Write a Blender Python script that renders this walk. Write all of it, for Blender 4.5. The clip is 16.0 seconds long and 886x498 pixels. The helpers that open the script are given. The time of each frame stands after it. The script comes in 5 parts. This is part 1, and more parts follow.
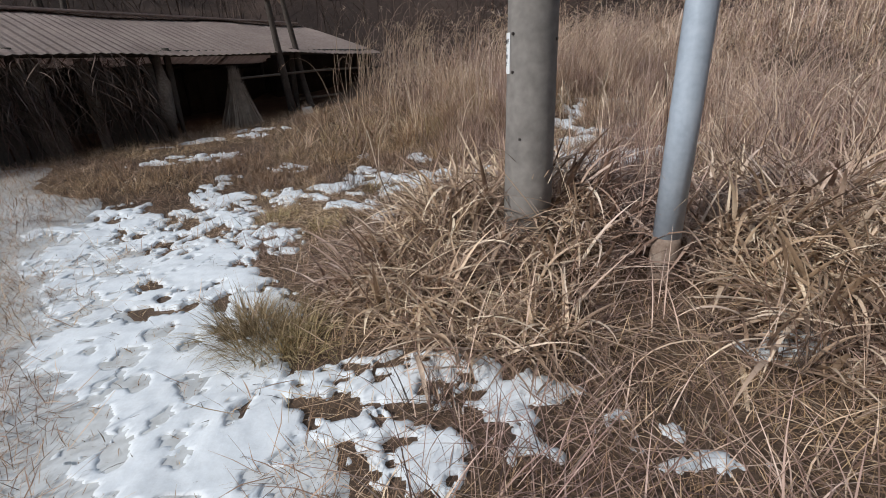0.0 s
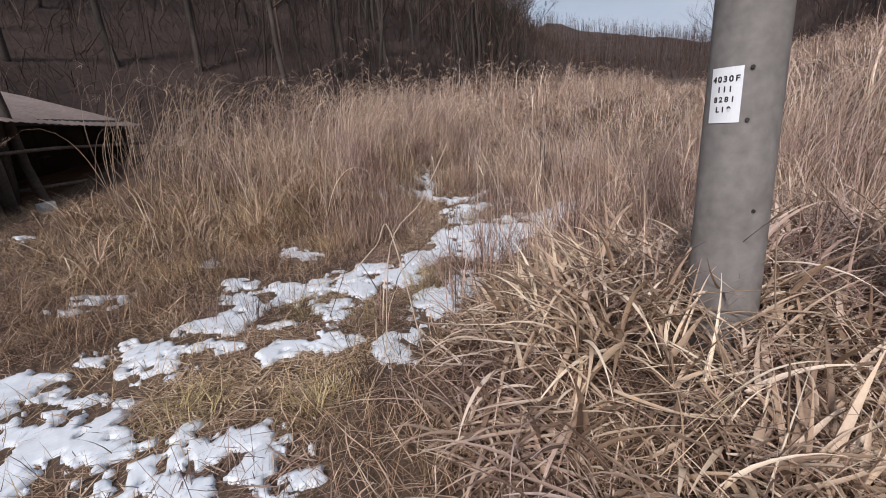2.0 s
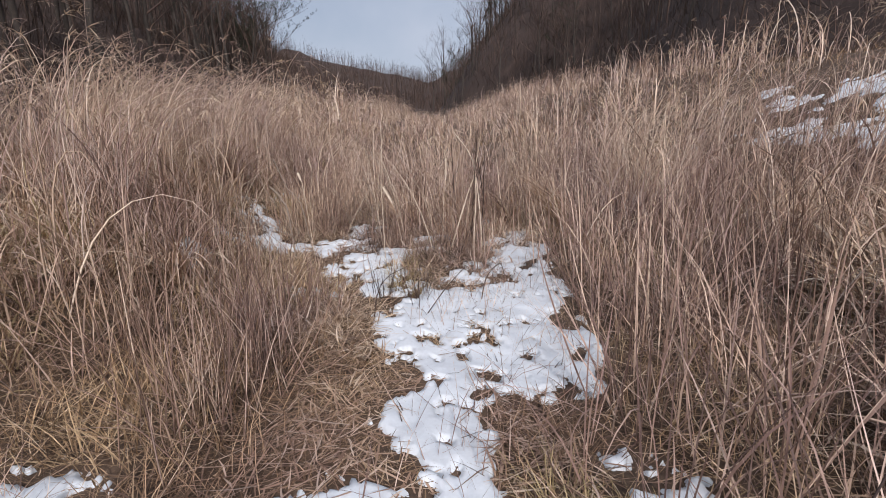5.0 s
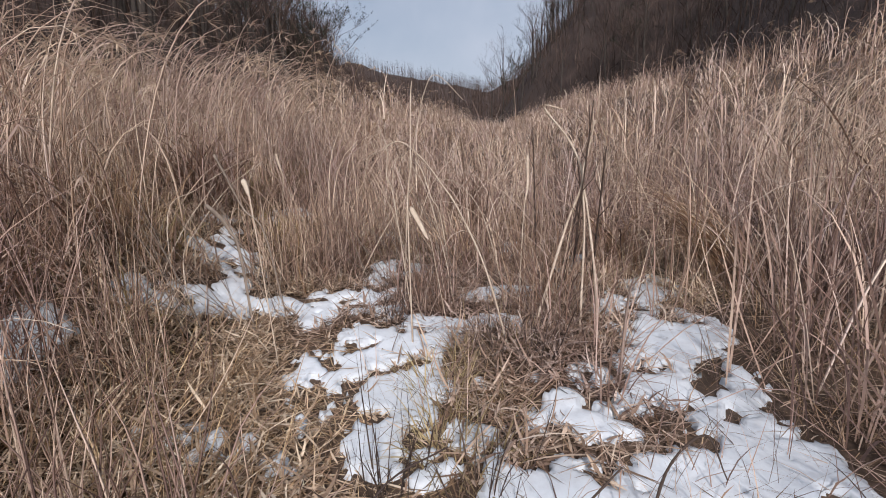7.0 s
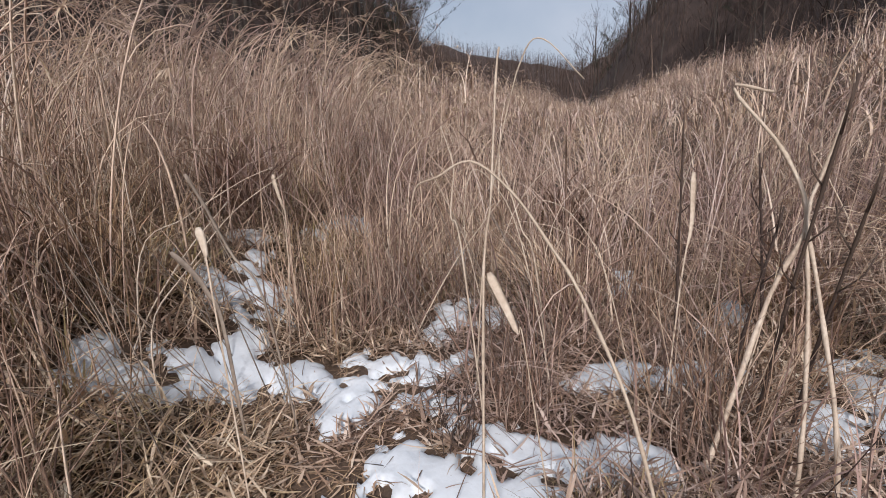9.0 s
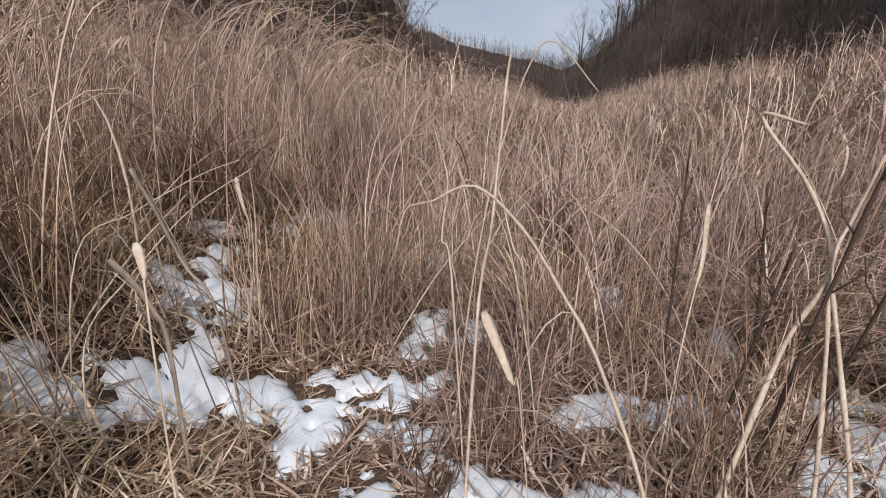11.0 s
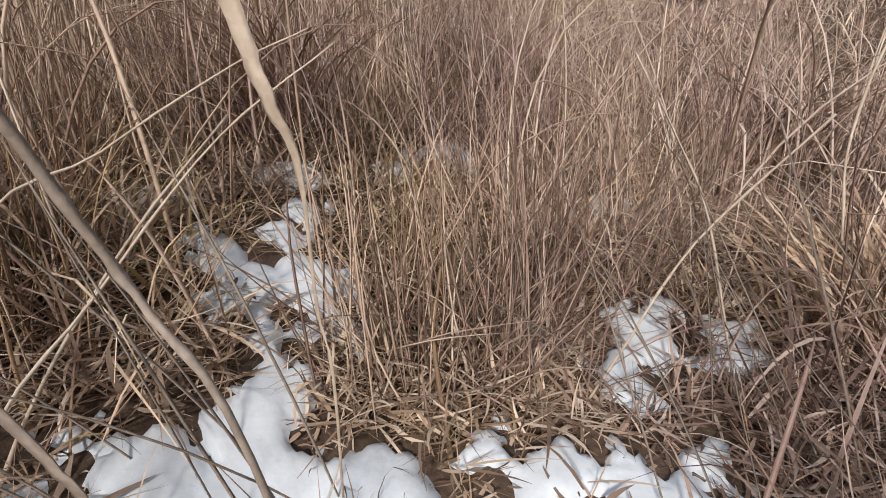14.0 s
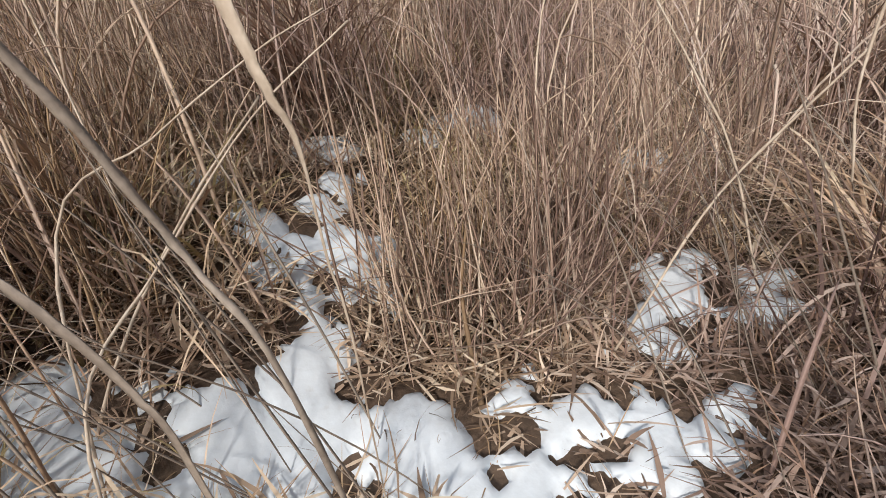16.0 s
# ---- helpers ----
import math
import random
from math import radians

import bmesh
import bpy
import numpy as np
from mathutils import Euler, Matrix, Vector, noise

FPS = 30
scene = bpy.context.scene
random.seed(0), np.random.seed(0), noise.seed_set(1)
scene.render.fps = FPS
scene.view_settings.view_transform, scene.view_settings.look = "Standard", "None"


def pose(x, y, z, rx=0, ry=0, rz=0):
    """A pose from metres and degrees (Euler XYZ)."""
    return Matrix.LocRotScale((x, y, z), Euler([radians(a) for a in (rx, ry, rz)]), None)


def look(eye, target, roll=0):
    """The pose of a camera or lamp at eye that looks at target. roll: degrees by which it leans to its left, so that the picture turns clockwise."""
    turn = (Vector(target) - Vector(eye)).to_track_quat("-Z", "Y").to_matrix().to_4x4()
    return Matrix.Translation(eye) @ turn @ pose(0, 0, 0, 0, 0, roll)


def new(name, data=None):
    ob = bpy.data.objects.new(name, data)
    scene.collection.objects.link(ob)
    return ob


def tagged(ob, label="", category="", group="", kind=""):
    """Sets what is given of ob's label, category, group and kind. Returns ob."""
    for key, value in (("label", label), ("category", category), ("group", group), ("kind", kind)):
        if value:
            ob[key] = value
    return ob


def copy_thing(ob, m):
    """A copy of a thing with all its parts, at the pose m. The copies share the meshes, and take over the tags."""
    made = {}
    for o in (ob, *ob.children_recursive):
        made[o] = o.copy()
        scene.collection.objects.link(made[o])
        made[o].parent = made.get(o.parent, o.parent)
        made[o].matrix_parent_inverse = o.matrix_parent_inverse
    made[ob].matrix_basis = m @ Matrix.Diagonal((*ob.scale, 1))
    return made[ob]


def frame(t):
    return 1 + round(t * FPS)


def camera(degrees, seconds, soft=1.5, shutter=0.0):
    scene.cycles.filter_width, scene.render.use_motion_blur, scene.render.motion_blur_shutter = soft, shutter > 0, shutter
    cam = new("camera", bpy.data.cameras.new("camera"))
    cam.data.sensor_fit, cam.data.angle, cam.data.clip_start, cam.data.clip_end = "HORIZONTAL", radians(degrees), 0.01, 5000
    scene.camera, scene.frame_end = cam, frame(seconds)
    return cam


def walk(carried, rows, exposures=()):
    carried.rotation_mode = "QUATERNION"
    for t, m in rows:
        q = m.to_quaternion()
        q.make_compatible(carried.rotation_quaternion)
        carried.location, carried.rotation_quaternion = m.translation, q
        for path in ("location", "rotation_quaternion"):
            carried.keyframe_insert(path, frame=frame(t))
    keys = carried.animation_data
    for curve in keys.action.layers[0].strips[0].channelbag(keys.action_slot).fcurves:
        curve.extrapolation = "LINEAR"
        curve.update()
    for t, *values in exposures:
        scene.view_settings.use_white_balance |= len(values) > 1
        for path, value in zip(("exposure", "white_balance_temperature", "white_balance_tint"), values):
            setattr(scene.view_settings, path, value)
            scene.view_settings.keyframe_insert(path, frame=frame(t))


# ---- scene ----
cam = camera(88.1, 16.0, soft=0.95)
# seconds, x, y, z, then the turn about x, y and z in degrees
PATH = [
    (0.0, 0.000, 0.000, 1.620, 67.98, 2.32, -0.94),
    (0.5, -0.578, 0.457, 1.627, 70.34, 2.59, -6.66),
    (1.0, -1.031, 1.025, 1.627, 73.36, 2.14, -15.75),
    (1.5, -1.531, 1.572, 1.638, 74.57, 2.24, -25.82),
    (2.0, -1.892, 2.185, 1.578, 75.35, 2.89, -34.04),
    (2.5, -2.180, 2.820, 1.588, 74.97, 3.40, -41.02),
    (3.0, -2.214, 3.445, 1.526, 74.68, 3.16, -48.91),
    (3.5, -2.177, 4.078, 1.439, 74.32, 2.13, -56.14),
    (4.0, -1.929, 4.707, 1.401, 76.23, 0.49, -62.27),
    (6.5, 0.715, 6.650, 1.249, 78.77, 2.78, -64.22),
    (7.0, 0.980, 6.797, 1.222, 78.67, 1.68, -57.40),
    (7.5, 1.217, 6.886, 1.232, 77.56, 0.85, -52.16),
    (8.0, 1.529, 7.057, 1.232, 76.69, 1.54, -48.65),
    (8.5, 1.750, 7.315, 1.291, 77.10, 2.10, -47.47),
    (11.0, 1.955, 7.593, 1.408, 75.60, -2.42, -49.62),
    (11.5, 2.077, 7.825, 1.398, 76.87, -2.90, -51.04),
    (12.0, 2.139, 7.930, 1.362, 74.30, -1.09, -49.66),
    (12.5, 2.236, 8.013, 1.347, 71.63, 0.27, -48.05),
    (13.0, 2.315, 8.216, 1.280, 70.05, 1.23, -45.21),
    (13.5, 2.405, 8.455, 1.198, 68.61, 1.43, -42.16),
    (14.0, 2.465, 8.543, 1.192, 67.61, 2.40, -38.90),
    (14.5, 2.498, 8.546, 1.212, 67.04, 3.68, -36.44),
    (15.0, 2.497, 8.535, 1.214, 66.35, 4.69, -35.37),
    (15.5, 2.501, 8.515, 1.207, 64.94, 5.91, -35.07),
    (16.0, 2.467, 8.469, 1.203, 63.71, 7.02, -35.16),
]
walk(cam, [(row[0], pose(*row[1:])) for row in PATH], exposures=[(0.0, 0.22, 6200, 10), (2.5, 0.28, 6200, 17), (8.0, 0.27, 6200, 15), (13.0, 0.32, 6350, 13), (16.0, 0.42, 6400, 10)])

# ---- world and light ----
world = bpy.data.worlds.new("winter_sky")
scene.world = world
world.use_nodes = True
wn, wl = world.node_tree.nodes, world.node_tree.links
wn.clear()
w_out = wn.new("ShaderNodeOutputWorld")
w_sky = wn.new("ShaderNodeTexSky")
w_sky.sky_type = "NISHITA"
w_sky.sun_disc = False
w_sky.sun_elevation, w_sky.sun_rotation = radians(34), radians(250)
w_sky.air_density, w_sky.dust_density = 1.2, 2.5
w_bg = wn.new("ShaderNodeBackground")
w_bg.inputs["Strength"].default_value = 0.07
w_cloud = wn.new("ShaderNodeBackground")
w_cloud.inputs["Color"].default_value = (0.80, 0.89, 1.0, 1)
w_cloud.inputs["Strength"].default_value = 0.55
w_mix = wn.new("ShaderNodeMixShader")
w_tex = wn.new("ShaderNodeTexCoord")
w_noise = wn.new("ShaderNodeTexNoise")
w_noise.inputs["Scale"].default_value = 2.6
w_noise.inputs["Detail"].default_value = 5
w_ramp = wn.new("ShaderNodeMapRange")
w_ramp.inputs["From Min"].default_value, w_ramp.inputs["From Max"].default_value = 0.36, 0.62
w_ramp.inputs["To Min"].default_value, w_ramp.inputs["To Max"].default_value = 0.45, 1.0
wl.new(w_tex.outputs["Generated"], w_noise.inputs["Vector"])
wl.new(w_noise.outputs["Fac"], w_ramp.inputs["Value"])
wl.new(w_ramp.outputs["Result"], w_mix.inputs["Fac"])
wl.new(w_sky.outputs["Color"], w_bg.inputs["Color"])
wl.new(w_bg.outputs["Background"], w_mix.inputs[1])
wl.new(w_cloud.outputs["Background"], w_mix.inputs[2])
wl.new(w_mix.outputs["Shader"], w_out.inputs["Surface"])

sun_data = bpy.data.lights.new("sun", "SUN")
sun_data.energy, sun_data.angle, sun_data.color = 2.8, radians(7), (1.0, 0.93, 0.84)
sun = new("sun", sun_data)
sun.matrix_world = look((-30, -18, 26), (0, 4, 0))


# ---- materials ----
def material(name, colors, scale=(8, 60), rough=0.8, bump=0.3, metal=0.0, island=False, subsurface=0.0, spread=0.5, bump_scale=1.0, translucent=0.0):
    """Principled surface whose colour wanders between the given ones at two scales, with a fine relief."""
    mat = bpy.data.materials.new(name)
    mat.use_nodes = True
    n, l = mat.node_tree.nodes, mat.node_tree.links
    bsdf = n["Principled BSDF"]
    bsdf.inputs["Roughness"].default_value = rough
    bsdf.inputs["Metallic"].default_value = metal
    geo = n.new("ShaderNodeNewGeometry")
    big, fine = n.new("ShaderNodeTexNoise"), n.new("ShaderNodeTexNoise")
    for tex, s in ((big, scale[0]), (fine, scale[1])):
        tex.inputs["Scale"].default_value = s
        tex.inputs["Detail"].default_value = 4
        l.new(geo.outputs["Position"], tex.inputs["Vector"])
    add = n.new("ShaderNodeMath")
    add.operation = "MULTIPLY_ADD"
    add.inputs[1].default_value = 0.45
    l.new(fine.outputs["Fac"], add.inputs[0])
    half = n.new("ShaderNodeMath")
    half.operation = "MULTIPLY"
    half.inputs[1].default_value = 0.55
    l.new(big.outputs["Fac"], half.inputs[0])
    l.new(half.outputs[0], add.inputs[2])
    factor = add.outputs[0]
    if island:
        mixer = n.new("ShaderNodeMath")
        mixer.operation = "MULTIPLY_ADD"
        mixer.inputs[1].default_value = 0.75
        l.new(geo.outputs["Random Per Island"], mixer.inputs[0])
        quarter = n.new("ShaderNodeMath")
        quarter.operation = "MULTIPLY"
        quarter.inputs[1].default_value = 0.4
        l.new(factor, quarter.inputs[0])
        l.new(quarter.outputs[0], mixer.inputs[2])
        factor = mixer.outputs[0]
    ramp = n.new("ShaderNodeValToRGB")
    low, high = (0.08, 1.0) if island else (0.5 - spread / 2, 0.5 + spread / 2)
    while len(ramp.color_ramp.elements) < len(colors):
        ramp.color_ramp.elements.new(0.5)
    for k, c in enumerate(colors):
        e = ramp.color_ramp.elements[k]
        e.position = low + (high - low) * (k / max(1, len(colors) - 1)) ** (0.62 if island else 1)
        e.color = (*c, 1)
    l.new(factor, ramp.inputs["Fac"])
    colour = ramp.outputs["Color"]
    if island:
        patch = n.new("ShaderNodeTexNoise")
        patch.inputs["Scale"].default_value = 0.9
        patch.inputs["Detail"].default_value = 2
        l.new(geo.outputs["Position"], patch.inputs["Vector"])
        tint = n.new("ShaderNodeValToRGB")
        tint.color_ramp.elements[0].position, tint.color_ramp.elements[1].position = 0.40, 0.62
        tint.color_ramp.elements[0].color, tint.color_ramp.elements[1].color = (1.04, 1.0, 0.88, 1), (0.70, 0.63, 0.63, 1)
        times = n.new("ShaderNodeMix")
        times.data_type, times.blend_type = "RGBA", "MULTIPLY"
        times.inputs["Factor"].default_value = 1.0
        l.new(patch.outputs["Fac"], tint.inputs["Fac"])
        l.new(colour, times.inputs["A"])
        l.new(tint.outputs["Color"], times.inputs["B"])
        colour = times.outputs["Result"]
    l.new(colour, bsdf.inputs["Base Color"])
    if bump:
        b = n.new("ShaderNodeBump")
        b.inputs["Strength"].default_value = bump
        b.inputs["Distance"].default_value = 0.02 * bump_scale
        l.new(add.outputs[0], b.inputs["Height"])
        l.new(b.outputs["Normal"], bsdf.inputs["Normal"])
    if subsurface:
        bsdf.inputs["Subsurface Weight"].default_value = subsurface
        bsdf.inputs["Subsurface Radius"].default_value = (0.03, 0.04, 0.05)
        bsdf.inputs["Subsurface Scale"].default_value = 0.5
    if translucent:
        tr, mx = n.new("ShaderNodeBsdfTranslucent"), n.new("ShaderNodeMixShader")
        mx.inputs["Fac"].default_value = translucent
        l.new(colour, tr.inputs["Color"])
        l.new(bsdf.outputs["BSDF"], mx.inputs[1])
        l.new(tr.outputs["BSDF"], mx.inputs[2])
        l.new(mx.outputs["Shader"], n["Material Output"].inputs["Surface"])
    return mat


SOIL = material("soil_and_litter", [(0.035, 0.022, 0.015), (0.085, 0.055, 0.037), (0.17, 0.115, 0.078)], (3.0, 45), 0.95, 0.9)
FOREST = material("leaf_litter", [(0.025, 0.016, 0.013), (0.055, 0.036, 0.029), (0.095, 0.064, 0.052)], (0.25, 5), 0.95, 0.6)
SNOW = material("old_snow", [(0.48, 0.48, 0.48), (0.65, 0.69, 0.73), (0.72, 0.77, 0.82), (0.77, 0.82, 0.87)], (3, 45), 0.55, 0.16, spread=0.7)
ICE = material("packed_icy_snow", [(0.30, 0.30, 0.29), (0.55, 0.57, 0.58), (0.74, 0.78, 0.82)], (1.6, 16), 0.4, 0.3)
STRAW = material("dry_straw_leaf", [(0.101, 0.06, 0.042), (0.472, 0.333, 0.249), (0.731, 0.587, 0.468), (0.9, 0.805, 0.689)], (4, 40), 0.6, 0.1, island=True, translucent=0.10)
HEAPLEAF = material("broad_dry_leaf", [(0.08, 0.048, 0.035), (0.46, 0.345, 0.265), (0.73, 0.605, 0.50), (0.92, 0.835, 0.74)], (4, 40), 0.6, 0.1, island=True, translucent=0.10)
REED = material("dry_reed_stalk", [(0.059, 0.037, 0.033), (0.295, 0.209, 0.185), (0.517, 0.403, 0.358), (0.73, 0.637, 0.586)], (3, 40), 0.65, 0.1, island=True, translucent=0.06)
STEM = material("reddish_dead_stem", [(0.052, 0.03, 0.025), (0.32, 0.22, 0.187), (0.60, 0.465, 0.405), (0.80, 0.675, 0.60)], (3, 40), 0.75, 0.1, island=True)
LITTER = material("matted_orange_grass", [(0.055, 0.034, 0.021), (0.36, 0.245, 0.155), (0.68, 0.54, 0.375)], (3, 40), 0.85, 0.1, island=True)
OLIVE = material("olive_tuft_blade", [(0.17, 0.13, 0.065), (0.40, 0.33, 0.18), (0.66, 0.56, 0.36)], (3, 40), 0.8, 0.1, island=True)
DARKSTEM = material("dark_weed_stem", [(0.045, 0.032, 0.028), (0.085, 0.06, 0.05), (0.14, 0.105, 0.085)], (5, 50), 0.85, 0.1, island=True)
PLUME = material("reed_plume", [(0.47, 0.37, 0.302), (0.65, 0.538, 0.448), (0.806, 0.706, 0.605)], (4, 30), 0.9, 0.0, island=True, translucent=0.3)
BARK = material("tree_bark", [(0.026, 0.021, 0.018), (0.055, 0.045, 0.039), (0.11, 0.093, 0.08)], (1.5, 25), 0.9, 0.5)
TWIG = material("bare_twigs", [(0.025, 0.018, 0.015), (0.072, 0.049, 0.042), (0.125, 0.089, 0.078), (0.21, 0.16, 0.14)], (0.3, 6), 0.9, 0.0, island=True)
NEEDLE = material("pine_needles", [(0.012, 0.02, 0.012), (0.03, 0.045, 0.025), (0.06, 0.075, 0.04)], (0.5, 8), 0.8, 0.0, island=True)
CONCRETE = material("weathered_concrete", [(0.10, 0.094, 0.09), (0.19, 0.18, 0.172), (0.28, 0.268, 0.255)], (2.2, 16), 0.85, 0.3, spread=0.5)
STEEL = material("galvanised_steel", [(0.30, 0.36, 0.44), (0.39, 0.46, 0.55), (0.48, 0.55, 0.63)], (5, 30), 0.5, 0.06, metal=0.1)
RUST = material("rusty_foot", [(0.16, 0.11, 0.085), (0.26, 0.2, 0.16), (0.36, 0.32, 0.28)], (14, 60), 0.8, 0.3)
PLATE = material("white_enamel_plate", [(0.72, 0.76, 0.80), (0.82, 0.85, 0.88)], (9, 60), 0.35, 0.03)
INK = material("black_ink", [(0.02, 0.02, 0.025), (0.04, 0.04, 0.045)], (9, 60), 0.5, 0.0)
HOLE = material("dark_iron", [(0.015, 0.013, 0.012), (0.04, 0.03, 0.028)], (20, 90), 0.7, 0.2)
ROOFING = material("weathered_roof_sheet", [(0.21, 0.165, 0.15), (0.37, 0.30, 0.275), (0.50, 0.42, 0.39)], (0.9, 14), 0.85, 0.35)
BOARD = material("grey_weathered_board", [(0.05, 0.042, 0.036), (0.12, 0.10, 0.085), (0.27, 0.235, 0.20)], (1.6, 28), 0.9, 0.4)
# shed timber, coloured darker than BOARD so that the inside looks shaded
DARKWOOD = material("dark_shaded_timber", [(0.02, 0.017, 0.015), (0.05, 0.042, 0.036), (0.09, 0.075, 0.065)], (2, 28), 0.9, 0.3)
SHEET = material("pale_plastic_sheet", [(0.50, 0.55, 0.58), (0.66, 0.70, 0.72)], (6, 40), 0.5, 0.1)

PALESTALK = material("bleached_stalk", [(0.30, 0.225, 0.165), (0.53, 0.43, 0.335), (0.74, 0.65, 0.54)], (9, 70), 0.65, 0.25)
ARCHREED = material("bleached_arching_reed", [(0.35, 0.247, 0.207), (0.597, 0.462, 0.396), (0.803, 0.672, 0.596), (0.948, 0.85, 0.791)], (3, 40), 0.65, 0.1, island=True, translucent=0.06)
GREYSTALK = material("grey_brown_stalk", [(0.13, 0.10, 0.08), (0.26, 0.21, 0.17), (0.42, 0.35, 0.29)], (9, 70), 0.75, 0.25)

# ---- shape helpers ----
rng = np.random.default_rng(7)


def smooth(a, b, v):
    t = np.clip((v - a) / (b - a), 0, 1)
    return t * t * (3 - 2 * t)


def axes_uv(x, y):
    """Along the valley, and across it to its left."""
    return (x - 2.5) * .889 + (y - 8.5) * .458, -(x - 2.5) * .458 + (y - 8.5) * .889


def vnoise(x, y, cell, seed=0):
    """Smooth value noise between 0 and 1."""
    x, y = np.asarray(x, float) / cell, np.asarray(y, float) / cell
    ix, iy = np.floor(x).astype(np.int64), np.floor(y).astype(np.int64)
    fx, fy = x - ix, y - iy
    fx, fy = fx * fx * (3 - 2 * fx), fy * fy * (3 - 2 * fy)

    def grid(a, b):
        k = (a * 374761393 + b * 668265263 + seed * 1274126177) & 0xFFFFFFFF
        k = ((k ^ (k >> 13)) * 1274126177) & 0xFFFFFFFF
        return ((k ^ (k >> 16)) & 0xFFFF) / 65535.0

    return (grid(ix, iy) * (1 - fx) + grid(ix + 1, iy) * fx) * (1 - fy) + (grid(ix, iy + 1) * (1 - fx) + grid(ix + 1, iy + 1) * fx) * fy


def fbm(x, y, cell, seed=0):
    return .55 * vnoise(x, y, cell, seed) + .28 * vnoise(x, y, cell * .45, seed + 1) + .17 * vnoise(x, y, cell * .2, seed + 2)


def shed_front(x, y):
    """Metres in front of the shed's open side, and along it from its far end."""
    return (x + 1.82) * .824 - (y - 14.56) * .566, -(x + 1.82) * .566 - (y - 14.56) * .824


def hills_z(u, n):
    """The wooded slopes that close the valley."""
    back = 11.5 + 12 * smooth(30, 90, u)
    left = .62 * np.clip(n - back, 0, 62) + .25 * np.clip(n - back - 62, 0, 80)
    foot = 15 + 5 * smooth(20, 60, u) - 17 * smooth(60, 120, u)
    right = 1.15 * np.clip(-n - foot, 0, 45) + .25 * np.clip(-n - foot - 45, 0, 90)
    end = (.20 + .0017 * np.clip(n, 0, 80) + .002 * np.clip(-n, 0, 60)) * np.clip(u - 150, 0, 140)
    rough = 1 + .22 * (fbm(u, n, 26, 5) - .5)
    return np.maximum(np.maximum(left, right), end) * rough * smooth(-90, -25, u + .2 * np.abs(n))


def ground_z(x, y):
    u, n = axes_uv(x, y)
    z = .25 + np.where(u < 0, .04 * np.maximum(u, -9), .075 * np.minimum(u, 150))
    z = z + .42 * smooth(.5, 1.5, n) * smooth(-3.2, -.3, u) + .35 * smooth(2.5, 7, n) * smooth(-6, -1, u)
    z = z - .12 * smooth(0, 2, u) * smooth(.2, -1.5, n) * smooth(-6, -3, n)
    z = z + .26 * np.exp(-((x - .9) ** 2 + (y - 3.2) ** 2) / 1.3)
    z = z + 2.6 * smooth(-4.5, -13, n) * smooth(-7, -2, u)
    d, a = shed_front(x, y)
    z = z + .42 * smooth(4.5, .8, d) * smooth(-3, 0, a) * smooth(14, 9, a)
    z = z + .10 * (fbm(x, y, 1.3, 11) - .5) * smooth(60, 20, np.abs(u)) + .05 * (fbm(x, y, .35, 12) - .5)
    return z + hills_z(u, n)


# Snow that is left: x, y, half-lengths, turn in degrees.
LANE_SNOW = [(-1.55, 2.25, 0.75, 0.5, 130), (-3.3, 4.3, 1.1, 0.6, 135), (-2.4, 3.08, 1.36, 0.56, 133.47), (-2.4, 3.94, 1.1, 0.53, 135.56), (-3.81, 5.09, 1.25, 0.66, 158.93), (-4.96, 5.93, 0.74, 0.39, 169.62), (-2.29, 4.87, 1.07, 0.31, 115.51), (-1.46, 3.03, 0.35, 0.21, 134.27), (-0.7, 1.98, 0.23, 0.15, 154.94), (-0.82, 1.76, 0.44, 0.19, 166.82), (-1.3, 1.63, 0.53, 0.25, 162.97), (-0.47, 2.05, 0.24, 0.11, 160.48), (-3.02, 6.08, 0.53, 0.29, 137.67), (-2, 6, 0.53, 0.24, 127.56), (-1.42, 6.13, 0.37, 0.2, 134.55), (-1.62, 4.31, 0.32, 0.2, 124.88), (-3.3, 6.92, 0.29, 0.16, 150.04), (-2.55, 7.45, 0.34, 0.17, 160.48)]
VERGE_SNOW = [(-0.19, 2.06, 0.19, 0.12, 160.16), (0.2, 1.76, 0.17, 0.1, 173.42), (0.43, 1.85, 0.15, 0.09, 173.38), (-0.14, 1.49, 0.14, 0.11, 155.12), (0.32, 1.52, 0.09, 0.09, -144.65), (0.82, 1.5, 0.13, 0.1, -168), (0.99, 1.34, 0.14, 0.07, 177.3), (-1.32, 2.55, 0.17, 0.1, 149.2), (3.07, 2.95, 0.17, 0.07, 43.3), (1.76, 1.97, 0.14, 0.08, -161.61), (0.16, 1.96, 0.12, 0.06, 162.35), (-0.39, 1.65, 0.17, 0.08, 161.17)]
SIDE_SNOW = [(-1.21, 6.52, 0.33, 0.16, 101.29), (-1.46, 6.39, 0.27, 0.14, 97.21), (-0.35, 7.84, 0.25, 0.13, 106.8), (-0.23, 6.52, 0.19, 0.1, 109.7), (0.16, 6.63, 0.22, 0.14, 78.32), (-1.19, 7.13, 0.14, 0.08, 100.04), (-1.29, 8.07, 0.13, 0.06, 97.99), (-1.16, 5.81, 0.24, 0.12, 109.11), (-1.2, 5.42, 0.21, 0.14, 105.77), (-0.84, 5.33, 0.16, 0.13, 77.28), (-1.5, 5.81, 0.23, 0.1, 112.82), (-1.61, 6.04, 0.17, 0.09, 93.24), (-1.87, 6.37, 0.21, 0.07, 112.44), (-0.62, 4.84, 0.27, 0.12, 23.77), (-0.76, 4.62, 0.12, 0.09, 152.54), (-1.66, 6.42, 0.16, 0.07, 101.18)]
